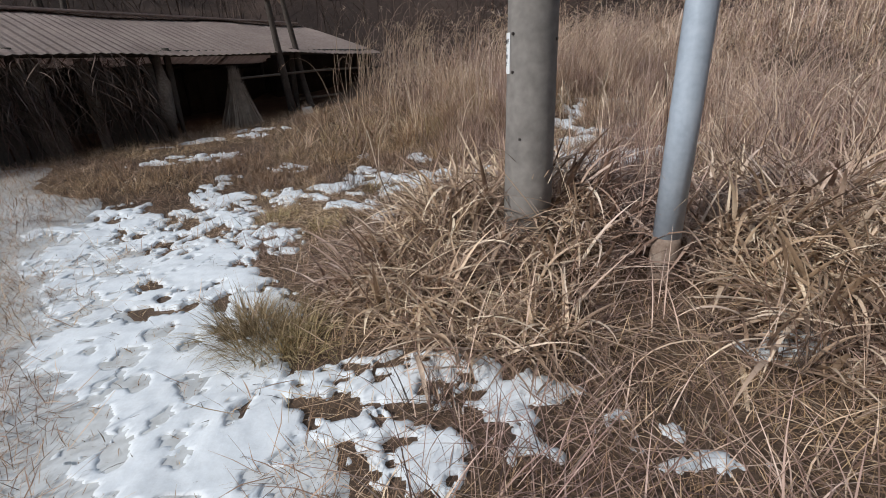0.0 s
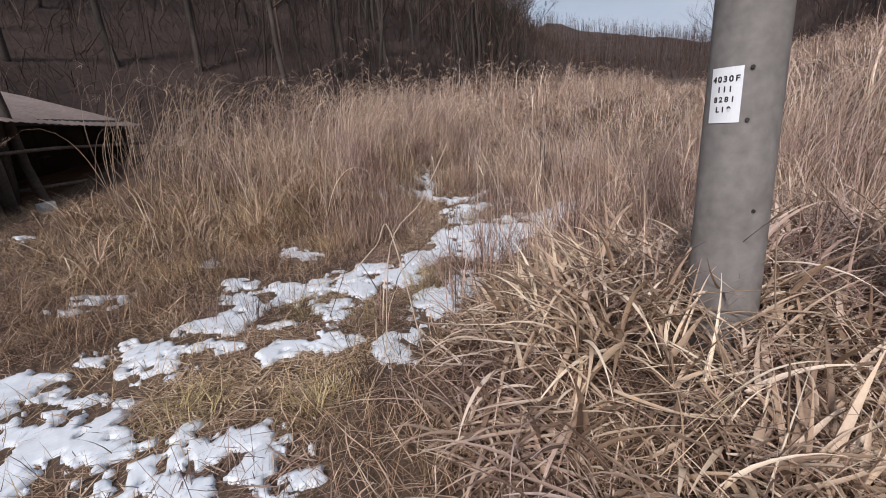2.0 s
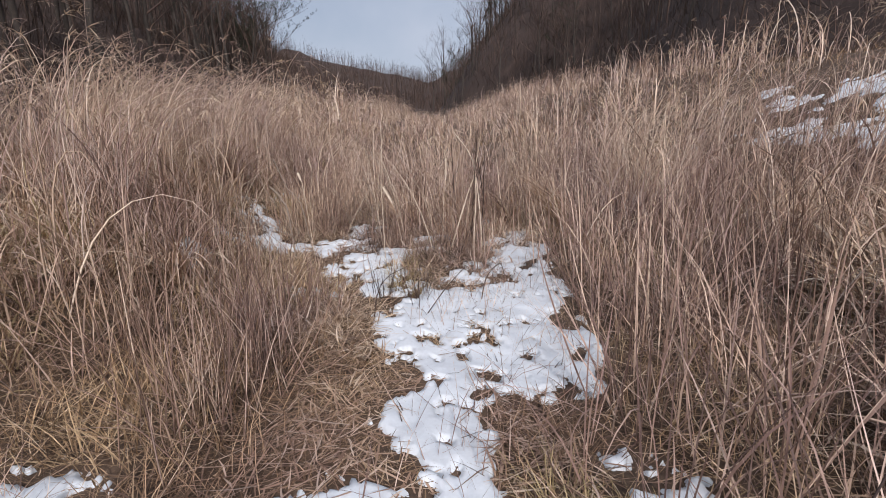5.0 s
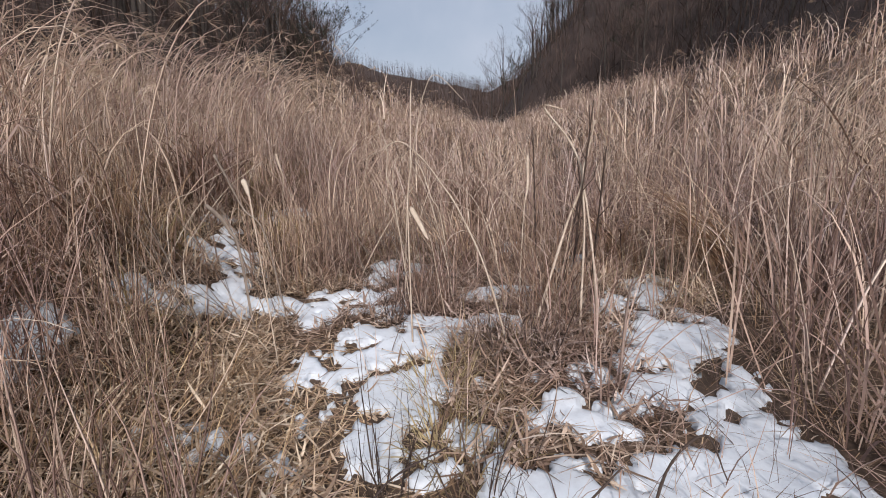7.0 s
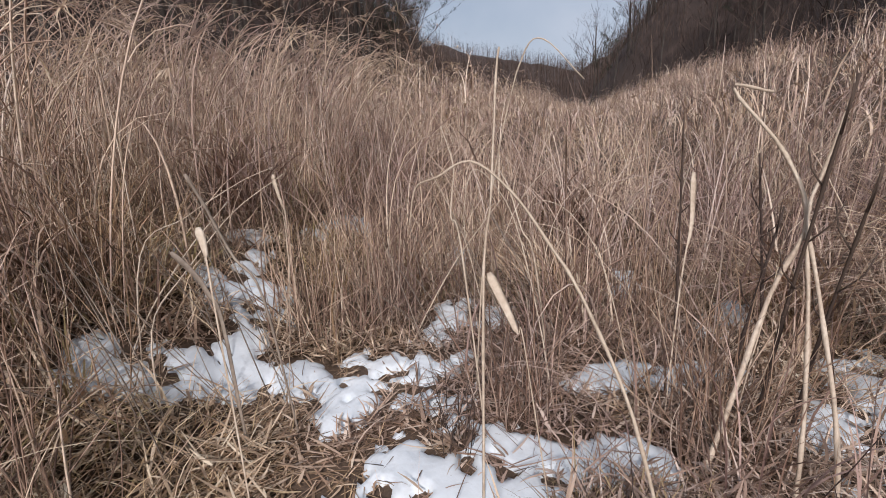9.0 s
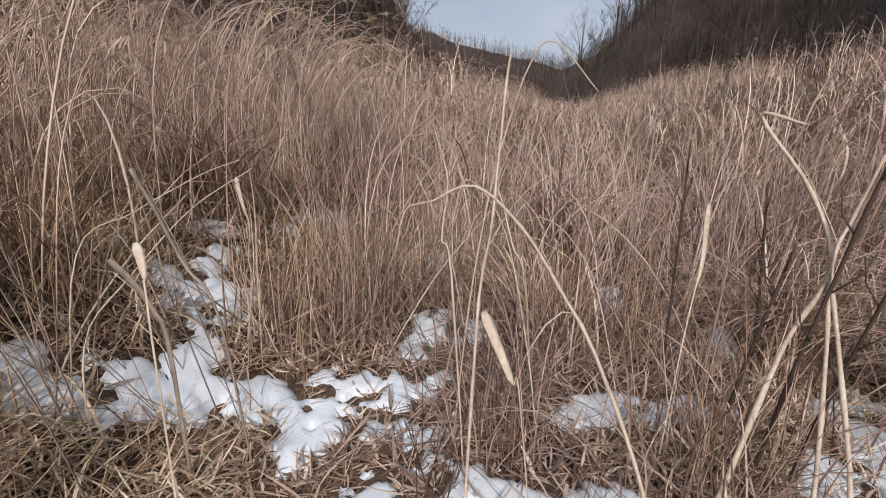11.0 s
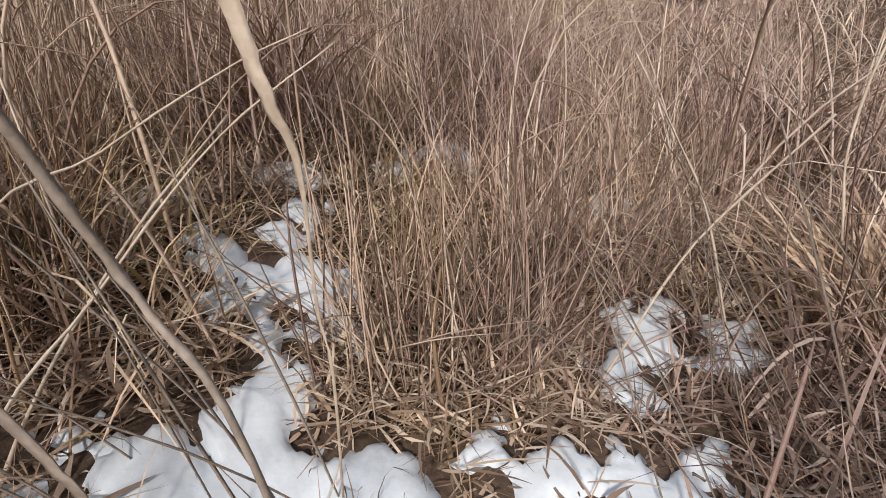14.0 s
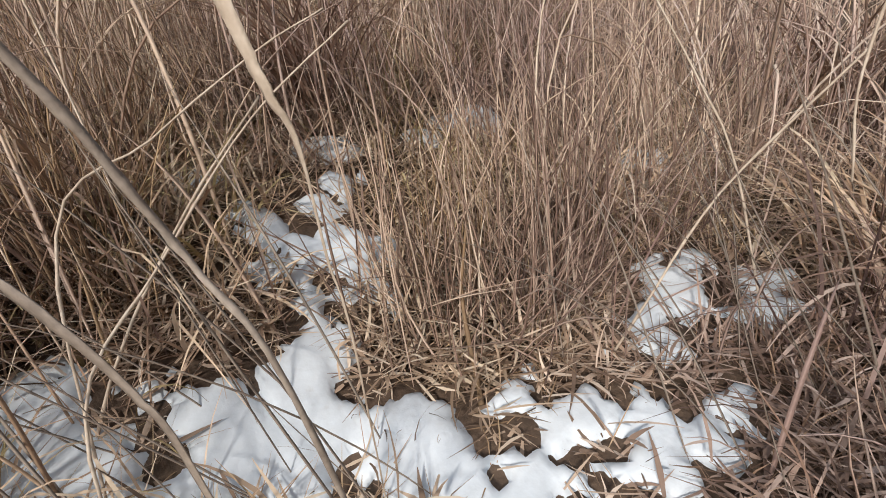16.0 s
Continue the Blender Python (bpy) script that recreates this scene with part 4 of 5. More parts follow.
def litter():
    """Matted fine grass and broken leaves over all the open floor."""
    def keep(x, y):
        return smooth(.0, -.04, snow_field(x, y))

    root = scatter(150000, -6.5, 6.5, .4, 12.0, keep)
    k = len(root)
    root[:, 2] += rand(k, 0, .03)
    far = off_line(root[:, 0], root[:, 1])
    size = (.35 + .65 * smooth(.1, .6, far)) * (.45 + .55 * smooth(-.02, -.14, snow_field(root[:, 0], root[:, 1])))
    pieces = [ribbons(root, rand(k, .08, .30) * size, rand(k, .0028, .0065), rand(k, .4, 1.55), rand(k, 0, .7), rand(k, 0, 6.3), 2)[:2]]
    stuff("matted_grass", pieces, LITTER, "matted short orange-brown dead grass on the soil", "dry grass")
    root = scatter(60000, -6.5, 6.5, .4, 12.0, lambda x, y: smooth(.01, -.06, snow_field(x, y)))
    k = len(root)
    root = root[off_line(root[:, 0], root[:, 1]) > .22]
    k = len(root)
    root[:, 2] += rand(k, .0, .06)
    pieces = [ribbons(root, rand(k, .08, .36) * (.4 + .6 * smooth(-.02, -.16, snow_field(root[:, 0], root[:, 1]))), rand(k, .003, .010), rand(k, 1.0, 1.6), rand(k, -.1, .4), rand(k, 0, 6.3), 2, 1.5, .6, 2.2)[:2]]
    stuff("fallen_straw", pieces, STRAW, "scattered pale fallen straw and broken leaves", "dry grass")
    root = scatter(42000, 1.0, 5.6, 6.9, 11.6, lambda x, y: smooth(-.01, -.06, snow_field(x, y)) * smooth(.2, .4, off_line(x, y)) * (.4 + .6 * smooth(.4, .6, fbm(x, y, .4, 93))))
    k = len(root)
    root[:, 2] += rand(k, .01, .12)
    pieces = [ribbons(root, rand(k, .05, .24), rand(k, .004, .012), rand(k, .7, 1.9), rand(k, -.3, .9), rand(k, 0, 6.3), 4, 1.3, .8, 2.2)[:2]]
    stuff("broken_leaves", pieces, HEAPLEAF, "curled broken pieces of tan leaves heaped on the ground", "leaf litter")
    root = scatter(42000, 1.4, 5.4, 6.9, 11.2, lambda x, y: smooth(-.01, -.03, snow_field(x, y)) * smooth(-.30, -.12, snow_field(x, y)) * smooth(.12, .3, off_line(x, y)))
    k = len(root)
    root[:, 2] += rand(k, .0, .05)
    pieces = [ribbons(root, rand(k, .03, .13), rand(k, .005, .017), rand(k, .8, 1.8), rand(k, -.4, .8), rand(k, 0, 6.3), 3, 1.2, .9, 2.4)[:2]]
    stuff("rim_leaves", pieces, HEAPLEAF, "small curled tan leaves round the rims of snow patches", "leaf litter")
    # trodden flat along the line of walk
    root = scatter(60000, -3, 3.2, 3.6, 9.2, lambda x, y: smooth(.0, -.04, snow_field(x, y)) * smooth(.75, .45, off_line(x, y)))
    k = len(root)
    root[:, 2] += rand(k, .008, .03)
    half = k // 2
    flat = [ribbons(root[s], rand(len(root[s]), .05, .22), rand(len(root[s]), *w), rand(len(root[s]), 1.40, 1.6), rand(len(root[s]), -.08, .12), rand(len(root[s]), 0, 6.3), 3, 1.3, .6, 2.2)[:2] for s, w in ((slice(0, half), (.003, .008)), (slice(half, k), (.005, .014)))]
    stuff("trodden_grass", flat[:1], LITTER, "orange-brown grass trodden flat on the ground", "dry grass")
    stuff("trodden_leaves", flat[1:], STRAW, "tan leaves trodden flat on the ground", "leaf litter")
    root = scatter(14000, -2.2, 5.2, 4.2, 9.6, lambda x, y: smooth(.0, .05, snow_field(x, y)) * smooth(.48, .6, fbm(x, y, .35, 97)))
    k = len(root)
    pieces = [ribbons(root, rand(k, .07, .28) * (1 + .8 * smooth(8.6, 7.8, root[:, 1])), rand(k, .002, .0055), rand(k, .1, 1.2), rand(k, -.2, 1.0), rand(k, 0, 6.3), 4)[:2]]
    stuff("snow_stubble", pieces, STEM, "thin brown grass stubble standing out of the snow", "dry grass")
    # bits that lie on the snow
    root = scatter(15000, -5.5, 5.2, .6, 10.6, lambda x, y: smooth(.0, .03, snow_field(x, y)) * (.15 + .85 * smooth(.5, .7, fbm(x, y, .5, 91))))
    k = len(root)
    f = snow_field(root[:, 0], root[:, 1])
    root[:, 2] += .010 + .020 * (1 - np.exp(-np.maximum(f, 0) / .012))
    pieces = [ribbons(root, rand(k, .03, .16), rand(k, .003, .009), rand(k, .9, 1.5), rand(k, .0, .6), rand(k, 0, 6.3), 3)[:2]]
    stuff("leaf_bits", pieces, DARKSTEM, "dark leaf bits and stubble poking through the snow", "leaf litter")


litter()


def outlying_grass():
    """Sparse dead grass over the rest of the valley floor."""
    def keep(x, y):
        u, n = axes_uv(x, y)
        inside = (x > -6.5) & (x < 6.5) & (y > .4) & (y < 12)
        side = (x + 2.97) * .72 + (y - 3.09) * .69
        d, a = shed_front(x, y)
        indoors = (d < .2) & (d > -5.4) & (a > -.2) & (a < 12.7)
        return np.where(inside | indoors | (hills_z(u, n) > .3), 0, 1.0) * np.where(x < -2, smooth(.6, 1.0, np.abs(side + 1.3) - 1.2), 1)

    root = scatter(40000, -22, 24, -14, 28, keep)
    k = len(root)
    pieces = [ribbons(root, rand(k, .15, .55), rand(k, .008, .02), rand(k, .3, 1.4), rand(k, 0, .9), rand(k, 0, 6.3), 4)[:2]]
    stuff("rough_grass", pieces, LITTER, "rough low brown dead grass on the valley floor", "dry grass")
    # tangle of thin stems before the poles
    root = scatter(2300, -.2, 3.2, .7, 2.5, lambda x, y: smooth(.12, -.02, snow_field(x, y)) * smooth(.35, .6, off_line(x, y)) * (.3 + .7 * smooth(.4, .6, fbm(x, y, .5, 95))))
    k = len(root)
    root[:, 2] += rand(k, 0, .08)
    pieces = [ribbons(root, rand(k, .2, .6), rand(k, .0035, .009), rand(k, .4, 1.5), rand(k, -.2, .9), rand(k, 0, 6.3), 5)[:2]]
    stuff("stem_tangle", pieces, STEM, "tangle of reddish broken stems before the poles", "dry weeds")


outlying_grass()


def meadow():
    """Knee-high pale grass over the field beside the path."""
    def keep(x, y):
        u, n = axes_uv(x, y)
        d, a = shed_front(x, y)
        side = n - .30 * np.maximum(-u - 1.5, 0) + 1.2 * (fbm(x, y, 1.0, 51) - .5)
        return smooth(.1 + .6 * smooth(-.5, -2, u), 1.2 + 1.3 * smooth(-.5, -2, u), side) * (.25 + .75 * smooth(.40, .56, fbm(x, y, .8, 53))) * smooth(2.0, 4.0, d) * smooth(-11, -7, u) * cover(x, y)

    centre = scatter(10500, -6, 7, 6.5, 17, keep)
    root, out, far, tone = tufts(centre, 10, .07)
    k = len(root)
    u, n = axes_uv(root[:, 0], root[:, 1])
    tall = (.28 + .5 * smooth(.3, 3, n)) * rand(k, .6, 1.3) * (.7 + .6 * tone)
    olive = tone < .35
    pieces = []
    for some in (~olive, olive):
        m = int(some.sum())
        pieces.append([ribbons(root[some], tall[some], rand(m, .005, .015), rand(m, .1, 1.15), rand(m, .6, 2.7), out[some], 6, 1.6, kink=.05)[:2]])
    stuff("olive_meadow_grass", pieces[1], OLIVE, "knee-high olive-tan half-dead meadow grass", "dry grass")
    stuff("meadow_grass", pieces[0], STRAW, "knee-high pale tan dead meadow grass", "dry grass")
    centre = scatter(3000, -5, 2.0, 5.0, 11, lambda x, y: smooth(-.8, .4, axes_uv(x, y)[1] - .2 * np.maximum(-axes_uv(x, y)[0] - 1.5, 0)) * smooth(2.6, 1.0, axes_uv(x, y)[1]) * cover(x, y))
    root, out, far, tone = tufts(centre, 12, .06)
    k = len(root)
    pieces = [ribbons(root, rand(k, .12, .38), rand(k, .003, .008), rand(k, .2, 1.1), rand(k, .2, 1.3), out, 4, 1.3)[:2]]
    stuff("orange_grass", pieces, LITTER, "low orange-brown grass beside the snowy path", "dry grass")


meadow()


def reed_zone(x, y):
    u, n = axes_uv(x, y)
    left = smooth(2.5, 4.2, n) * smooth(-2.2, 1.0, x + .2 * (y - 10))
    ahead = smooth(3.6, 5.6, u) * smooth(-3.5, -1.5, n) * (.35 + .65 * smooth(6, 9, u))
    right = smooth(-2.2, -3.6, n) * smooth(-2.6, -.6, u)
    return np.maximum(np.maximum(left, ahead), right) * smooth(12.5, 10.0, n) * smooth(-16, -13.5, n)


def reed_height(x, y):
    u, n = axes_uv(x, y)
    tall = .85 + 1.2 * smooth(1.0, 3.0, n) + .8 * smooth(-2.5, -4.5, n) + .25 * smooth(6, 16, u) + 1.0 * (fbm(x, y, 2.2, 62) - .5) + .7 * (fbm(x, y, .7, 66) - .5)
    return tall * np.where(n > 1, .42 + .58 * smooth(-2.0, 3.2, x - .1 * (y - 12)), 1)


def reeds():
    """Head-high reeds with drooping tops, coarser with distance."""
    stalks, plumes, leaves, arching = [], [], [], []
    for count, box4, wide, per in ((1350, (-3, 13, 0, 17), 1.0, 6), (7000, (3, 62, -8, 46), 2.2, 5)):
        centre = scatter(count, *box4, lambda x, y: reed_zone(x, y) * cover(x, y) * (1 if wide < 1.5 else smooth(6, 9, axes_uv(x, y)[0])) * (.04 + .96 * smooth(.42, .54, fbm(x, y, 1.0, 61))))
        root, out, far, tone = tufts(centre, per, .11 * wide)
        k = len(root)
        root = root[np.argsort(rng.random(k))]
        out = fbm(root[:, 0], root[:, 1], 1.1, 67) * 16 + rng.normal(0, .8, k)
        tall = reed_height(root[:, 0], root[:, 1]) * rand(k, .5, 1.35)
        a = int(k * .25)
        for part_of, bend, power in ((slice(0, a), (.9, 2.7), 4.6), (slice(a, k), (1.2, 3.0), 1.8)):
            r0 = root[part_of]
            m = len(r0)
            v, q, tip = ribbons(r0, tall[part_of] * (1 if power > 3 else 1.15), (rand(m, .004, .0115) if power > 3 else rand(m, .007, .016)) * wide, rng.normal(.2, .48, m), rand(m, *bend), out[part_of], 9, power, .35, 3, kink=.03)
            (stalks if power > 3 else arching).append((v, q))
            some = (rng.random(m) < (.6 if power > 2.5 else .4)) & ((axes_uv(r0[:, 0], r0[:, 1])[1] > 1.0) | (rng.random(m) < .35))
            c = int(some.sum())
            for j in range(8):
                plumes.append(ribbons(tip[some], rand(c, .14, .34), rand(c, .012, .024) * wide, rand(c, .9, 1.8), rand(c, .4, 1.2), out[part_of][some] + rng.normal(0, .5, c), 3)[:2])
        for j in range(2):
            some = rng.random(k) < .55
            m = int(some.sum())
            start = root[some].copy()
            start[:, 2] += rand(m, .1, .6) * tall[some]
            leaves.append(ribbons(start, rand(m, .3, .7), rand(m, .007, .016) * wide, rand(m, .15, .8), rand(m, .8, 2.2), rand(m, 0, 6.3), 5, 1.3)[:2])
    stuff("reeds", stalks, REED, "stand of head-high pale dry reeds with drooping tops", "reeds")
    stuff("arching_reeds", arching, ARCHREED, "bleached reeds arched over with their tops hanging", "reeds")
    stuff("reed_leaves", leaves, STRAW, "curled dry leaves hanging in the reeds", "reeds")
    stuff("reed_plumes", plumes, PLUME, "soft faded plumes on drooping reed tops", "reeds")


reeds()


def reed_canes():
    """Thin canes that stand above the rest and hook over at the top, with faded plumes."""
    for count, box4, keep, tall, way, mat in (
            (620, (-2.5, 8, 8.2, 18), lambda u, n: smooth(2.2, 3.2, n) * smooth(7.5, 5.5, n) * smooth(-4.0, -1.5, u) * smooth(12, 9, u), (1.45, 2.25), -.8, PLUME),
            (650, (.5, 6, 8.6, 13), lambda u, n: smooth(1.0, 1.8, n) * smooth(4.0, 3.0, n) * smooth(-1.2, 0, u) * smooth(5, 4, u), (1.15, 2.1), -.9, ARCHREED),
            (480, (3, 11, 1, 9), lambda u, n: smooth(-2.6, -3.4, n) * smooth(-7.5, -6, n) * smooth(-1.5, .5, u) * smooth(8, 6, u), (1.2, 2.1), -1.1, ARCHREED)):
        root = scatter(count * 6, *box4, lambda x, y: keep(*axes_uv(x, y)) * cover(x, y) * (.1 + .9 * smooth(.45, .58, fbm(x, y, .9, 65))))[:count]
        k = len(root)
        phi = rng.normal(way, .8, k)
        v, q, tip = ribbons(root, rand(k, *tall), rand(k, .007, .013), rng.normal(.12, .2, k), rand(k, 1.2, 2.9), phi, 12, 3.6, .2, 4, kink=.025, tube3=True)
        stuff("reed_canes", [(v, q)], mat, "thin tall dry canes hooked over at their tops", "reeds")
        some = rng.random(k) < .55
        m = int(some.sum())
        hairs = [ribbons(tip[some], rand(m, .08, .22), rand(m, .006, .013), rand(m, 1.0, 2.2), rand(m, .2, .9), phi[some] + rng.normal(0, .5, m), 3)[:2] for _ in range(9)]
        stuff("cane_plumes", hairs, PLUME, "faded pinkish plumes hanging from hooked canes", "reeds")


reed_canes()


def stem_thicket():
    """Fine reddish stems in clumps along the path and over the near field."""
    def keep(x, y):
        u, n = axes_uv(x, y)
        clump = smooth(.40, .58, fbm(x, y, .6, 71))
        right = smooth(-1.1, -1.8, n) * smooth(-4.6, -3.4, u) * (1 - .7 * heap_zone(x, y))
        near = smooth(-.9, .5, u) * (.12 + .88 * clump) * (1 - .55 * smooth(3.4, 2.2, u) * smooth(-1.8, -1.0, n) * smooth(1.8, 1.2, n))
        left = smooth(.4, 1.2, n) * smooth(-3.0, -1.5, u)
        return np.maximum(np.maximum(right, near), left * .7) * cover(x, y)

    centre = scatter(2500, -2, 8.5, 3, 13.5, keep)
    root, out, far, tone = tufts(centre, 8, .075)
    k = len(root)
    u, n = axes_uv(root[:, 0], root[:, 1])
    tall = rand(k, .25, .9) * (.6 + .5 * smooth(-1, -2.2, n) + .35 * tone)
    pieces = [ribbons(root, tall, rand(k, .004, .0095), rand(k, -.1, .8), rand(k, -.4, 1.5), out, 6, 1.7, .3, 3)[:2]]
    stuff("stem_thicket", pieces, STEM, "thicket of fine reddish-brown dead stems", "dry weeds")


stem_thicket()


def olive_tufts():
    centres = [(.05, 5.65), (.35, 5.85), (-.45, 5.35), (-1.35, 2.75), (-1.15, 2.55), (-.95, 2.45), (2.45, 7.75), (2.2, 7.55), (2.95, 7.75), (-.9, 6.0), (-1.9, 5.0), (-1.2, 4.6)]
    for k, (x, y) in enumerate(centres):
        c = np.array([[x, y, 0.0]] * 9)
        c[:, :2] += rng.normal(0, .09, (9, 2))
        big = k in (3, 4, 5)
        root, out, far, tone = tufts(c, 55 if big else 20, .08 if big else .05)
        m = len(root)
        v, q, _ = ribbons(root, rand(m, .12, .42) if big else rand(m, .08, .28), rand(m, .003, .008), rand(m, .15, 1.2), rand(m, .3, 1.4), out, 5, 1.2)
        tagged(new("grass_tuft", mesh_from("grass_tuft", v, q, OLIVE)), "low olive-tan tuft of half-dead grass in the snow", "grass tuft", "tufts in the snow")


olive_tufts()


def upright_clumps():
    """Dense bunches of fine stems standing between the snow patches."""
    spots = [(3.05, 9.47, .20, 150, .62, STEM), (3.33, 9.38, .17, 130, .68, STEM), (3.25, 9.72, .18, 90, .40, LITTER), (3.95, 9.33, .20, 120, .7, STEM), (4.15, 8.62, .22, 130, .72, STEM), (3.62, 9.52, .14, 90, .7, STEM),
             (3.7, 11.15, .3, 150, .8, STEM), (4.3, 10.1, .3, 150, .8, STEM), (2.85, 10.95, .28, 140, .75, REED), (4.7, 9.4, .3, 140, .8, STEM), (2.3, 10.45, .26, 140, .7, STRAW), (1.9, 9.95, .24, 120, .65, STRAW), (2.0, 9.55, .2, 100, .5, STRAW),
             (3.55, 7.72, .22, 130, .62, STRAW), (3.15, 8.33, .13, 80, .5, STRAW), (4.5, 8.3, .25, 120, .6, STRAW), (1.35, 9.0, .25, 120, .7, STEM), (1.2, 8.3, .22, 100, .6, STEM), (2.2, 9.85, .15, 90, .6, LITTER),
             (1.35, 7.85, .18, 80, .5, STEM), (.95, 7.9, .22, 100, .6, STEM), (.6, 7.6, .24, 100, .6, STEM), (.55, 8.4, .28, 110, .7, STEM), (1.75, 8.85, .18, 90, .6, STEM), (.2, 7.5, .2, 80, .55, STEM)]
    made = {}
    for x, y, r, count, tall, mat in spots:
        root = np.array([[x, y, 0.0]] * count)
        root[:, :2] += rng.normal(0, r * .6, (count, 2))
        root[:, 2] = ground_z(root[:, 0], root[:, 1]) - .02
        root = root[(snow_field(root[:, 0], root[:, 1]) < .02) & (off_line(root[:, 0], root[:, 1]) > .4)]
        k = len(root)
        made.setdefault(mat.name, []).append(ribbons(root, tall * rand(k, .45, 1.3), rand(k, .003, .0075), rng.normal(.15, .42, k), rand(k, -.3, .9), rand(k, 0, 6.3), 7, 1.6, .3, 4, tube3=True, kink=.06)[:2])
    for key, pieces in made.items():
        stuff("stem_clumps", pieces, bpy.data.materials[key], "dense upright clumps of fine brown dead stems", "dry grass")


upright_clumps()


def bent_bundle(x, y, turn, length, count, spread):
    """A sheaf of pale grass blown over to one side."""
    root = np.array([[x, y, 0.0]] * count)
    root[:, :2] += rng.normal(0, .09, (count, 2))
    root[:, 2] = ground_z(root[:, 0], root[:, 1]) - .02
    phi = np.radians(turn) + rng.normal(0, spread, count)
    v, q, _ = ribbons(root, length * rand(count, .6, 1.15), rand(count, .006, .014), rand(count, .15, .55), rand(count, 1.3, 2.0), phi, 9, 1.3, .25, 3)
    tagged(new("grass_sheaf", mesh_from("grass_sheaf", v, q, STRAW)), "sheaf of pale long grass bent over to the ground", "grass clump", "bent sheaves")


for x, y, turn, length, count, spread in ((4.75, 6.75, 112, 1.5, 170, .25), (4.9, 7.6, 140, 1.1, 110, .5), (4.1, 8.6, 60, .9, 120, .8), (3.9, 9.6, 250, .7, 120, 1.2), (2.2, 10.2, 200, 1.0, 120, .9), (1.2, 8.9, 240, .9, 110, .9),
                                          (.2, 9.6, 250, .8, 120, 1.0), (-.6, 8.9, 230, .7, 110, 1.1), (-1.5, 9.8, 250, .7, 110, 1.2), (-2.6, 10.4, 260, .7, 110, 1.2), (3.3, 10.9, 220, 1.2, 140, .8), (5.6, 9.4, 210, 1.2, 140, .8)):
    bent_bundle(x, y, turn, length, count, spread)


def pale_stalks():
    """Longer bleached stalks that kink and arch among the stems."""
    def keep(x, y):
        u, n = axes_uv(x, y)
        return np.maximum(smooth(-1.0, 2.6, u), .8 * smooth(.7, 1.5, n) * smooth(-3.2, -2.0, u)) * cover(x, y) * (.3 + .7 * smooth(.4, .6, fbm(x, y, .7, 81)))

    root = scatter(4600, -.5, 8.5, 5.5, 13, keep)
    root = root[off_line(root[:, 0], root[:, 1]) > .75]
    k = len(root)
    pieces = [ribbons(root, rand(k, .6, 1.6) * (.5 + .5 * smooth(.9, 1.7, off_line(root[:, 0], root[:, 1]))), rand(k, .006, .014), rand(k, -.1, .6), rand(k, .2, 2.6), rand(k, 0, 6.3), 8, 2.2, .4, 3, tube3=True)[:2]]
    stuff("pale_stalks", pieces, ARCHREED, "bleached arching grass stalks standing above the stems", "dry grass")


pale_stalks()


# ---- single stalks ----
def spline(points, steps=5):
    """Catmull-Rom points through the given ones."""
    p = [Vector(q) for q in points]
    p = [p[0] * 2 - p[1]] + p + [p[-1] * 2 - p[-2]]
    out = []
    for a, b, c, d in zip(p, p[1:], p[2:], p[3:]):
        for k in range(steps):
            t = k / steps
            out.append(.5 * ((2 * b) + (c - a) * t + (2 * a - 5 * b + 4 * c - d) * t * t + (3 * b - a - 3 * c + d) * t ** 3))
    return out + [p[-2]]


def grass_stalk(points, r0, r1, mat, label, flat=False, power=1.0, start=0.0):
    """One stalk or strap leaf from its root to its tip."""
    pts = spline(points)
    k = len(pts)
    pts = [q + Vector(rng.normal(0, .0004, 3)) if 0 < j < k - 1 else q for j, q in enumerate(pts)]
    bm = tube(pts, [(r0 + (r1 - r0) * max(0, (j / (k - 1) - start) / (1 - start)) ** power) * (min(1.0, .5 + 9 * (1 - j / (k - 1))) if flat else (1.22 if j % 4 == 0 else .96)) for j in range(k)], 6)
    if flat:
        mid = sum(pts, Vector()) / k
        way = (pts[-1] - pts[0]).normalized()
        n = way.cross(Vector((.64, -.77, 0))).normalized()
        for v in bm.verts:
            near = min(pts, key=lambda q: (q - v.co).length)
            v.co -= n * (v.co - near).dot(n) * .82
    me = bpy.data.meshes.new("grass_stalk")
    bm.to_mesh(me)
    bm.free()
    me.materials.append(mat)
    return tagged(new("grass_stalk", me), label, "grass stalk", "single stalks by the path")


def rooted(x, y, *rest):
    return [(x, y, float(ground_z(x, y)) - .03), *rest]


PALE = "long bleached grass stalk bent over at its top"
grass_stalk(rooted(3.28, 7.70, (3.33, 7.67, .41), (3.56, 7.61, .84), (3.62, 7.55, 1.07), (3.65, 7.63, 1.28), (3.64, 7.79, 1.49), (3.65, 7.68, 1.47)), .009, .005, PALESTALK, "stout pale reed stalk with a broken top")
grass_stalk(rooted(3.32, 7.36, (3.40, 7.40, .53), (3.57, 7.50, .90), (3.62, 7.55, 1.09), (3.65, 7.53, 1.23), (3.65, 7.50, 1.40)), .008, .004, PALESTALK, PALE)
grass_stalk(rooted(3.34, 7.46, (3.39, 7.47, .50), (3.55, 7.51, .82), (3.62, 7.55, 1.07)), .007, .006, PALESTALK, PALE)
grass_stalk(rooted(3.26, 8.19, (3.39, 8.35, .62), (3.45, 8.50, .98), (3.43, 8.59, 1.15), (3.38, 8.68, 1.23), (3.34, 8.70, 1.07), (3.31, 8.67, .92)), .003, .0018, PALESTALK, PALE)
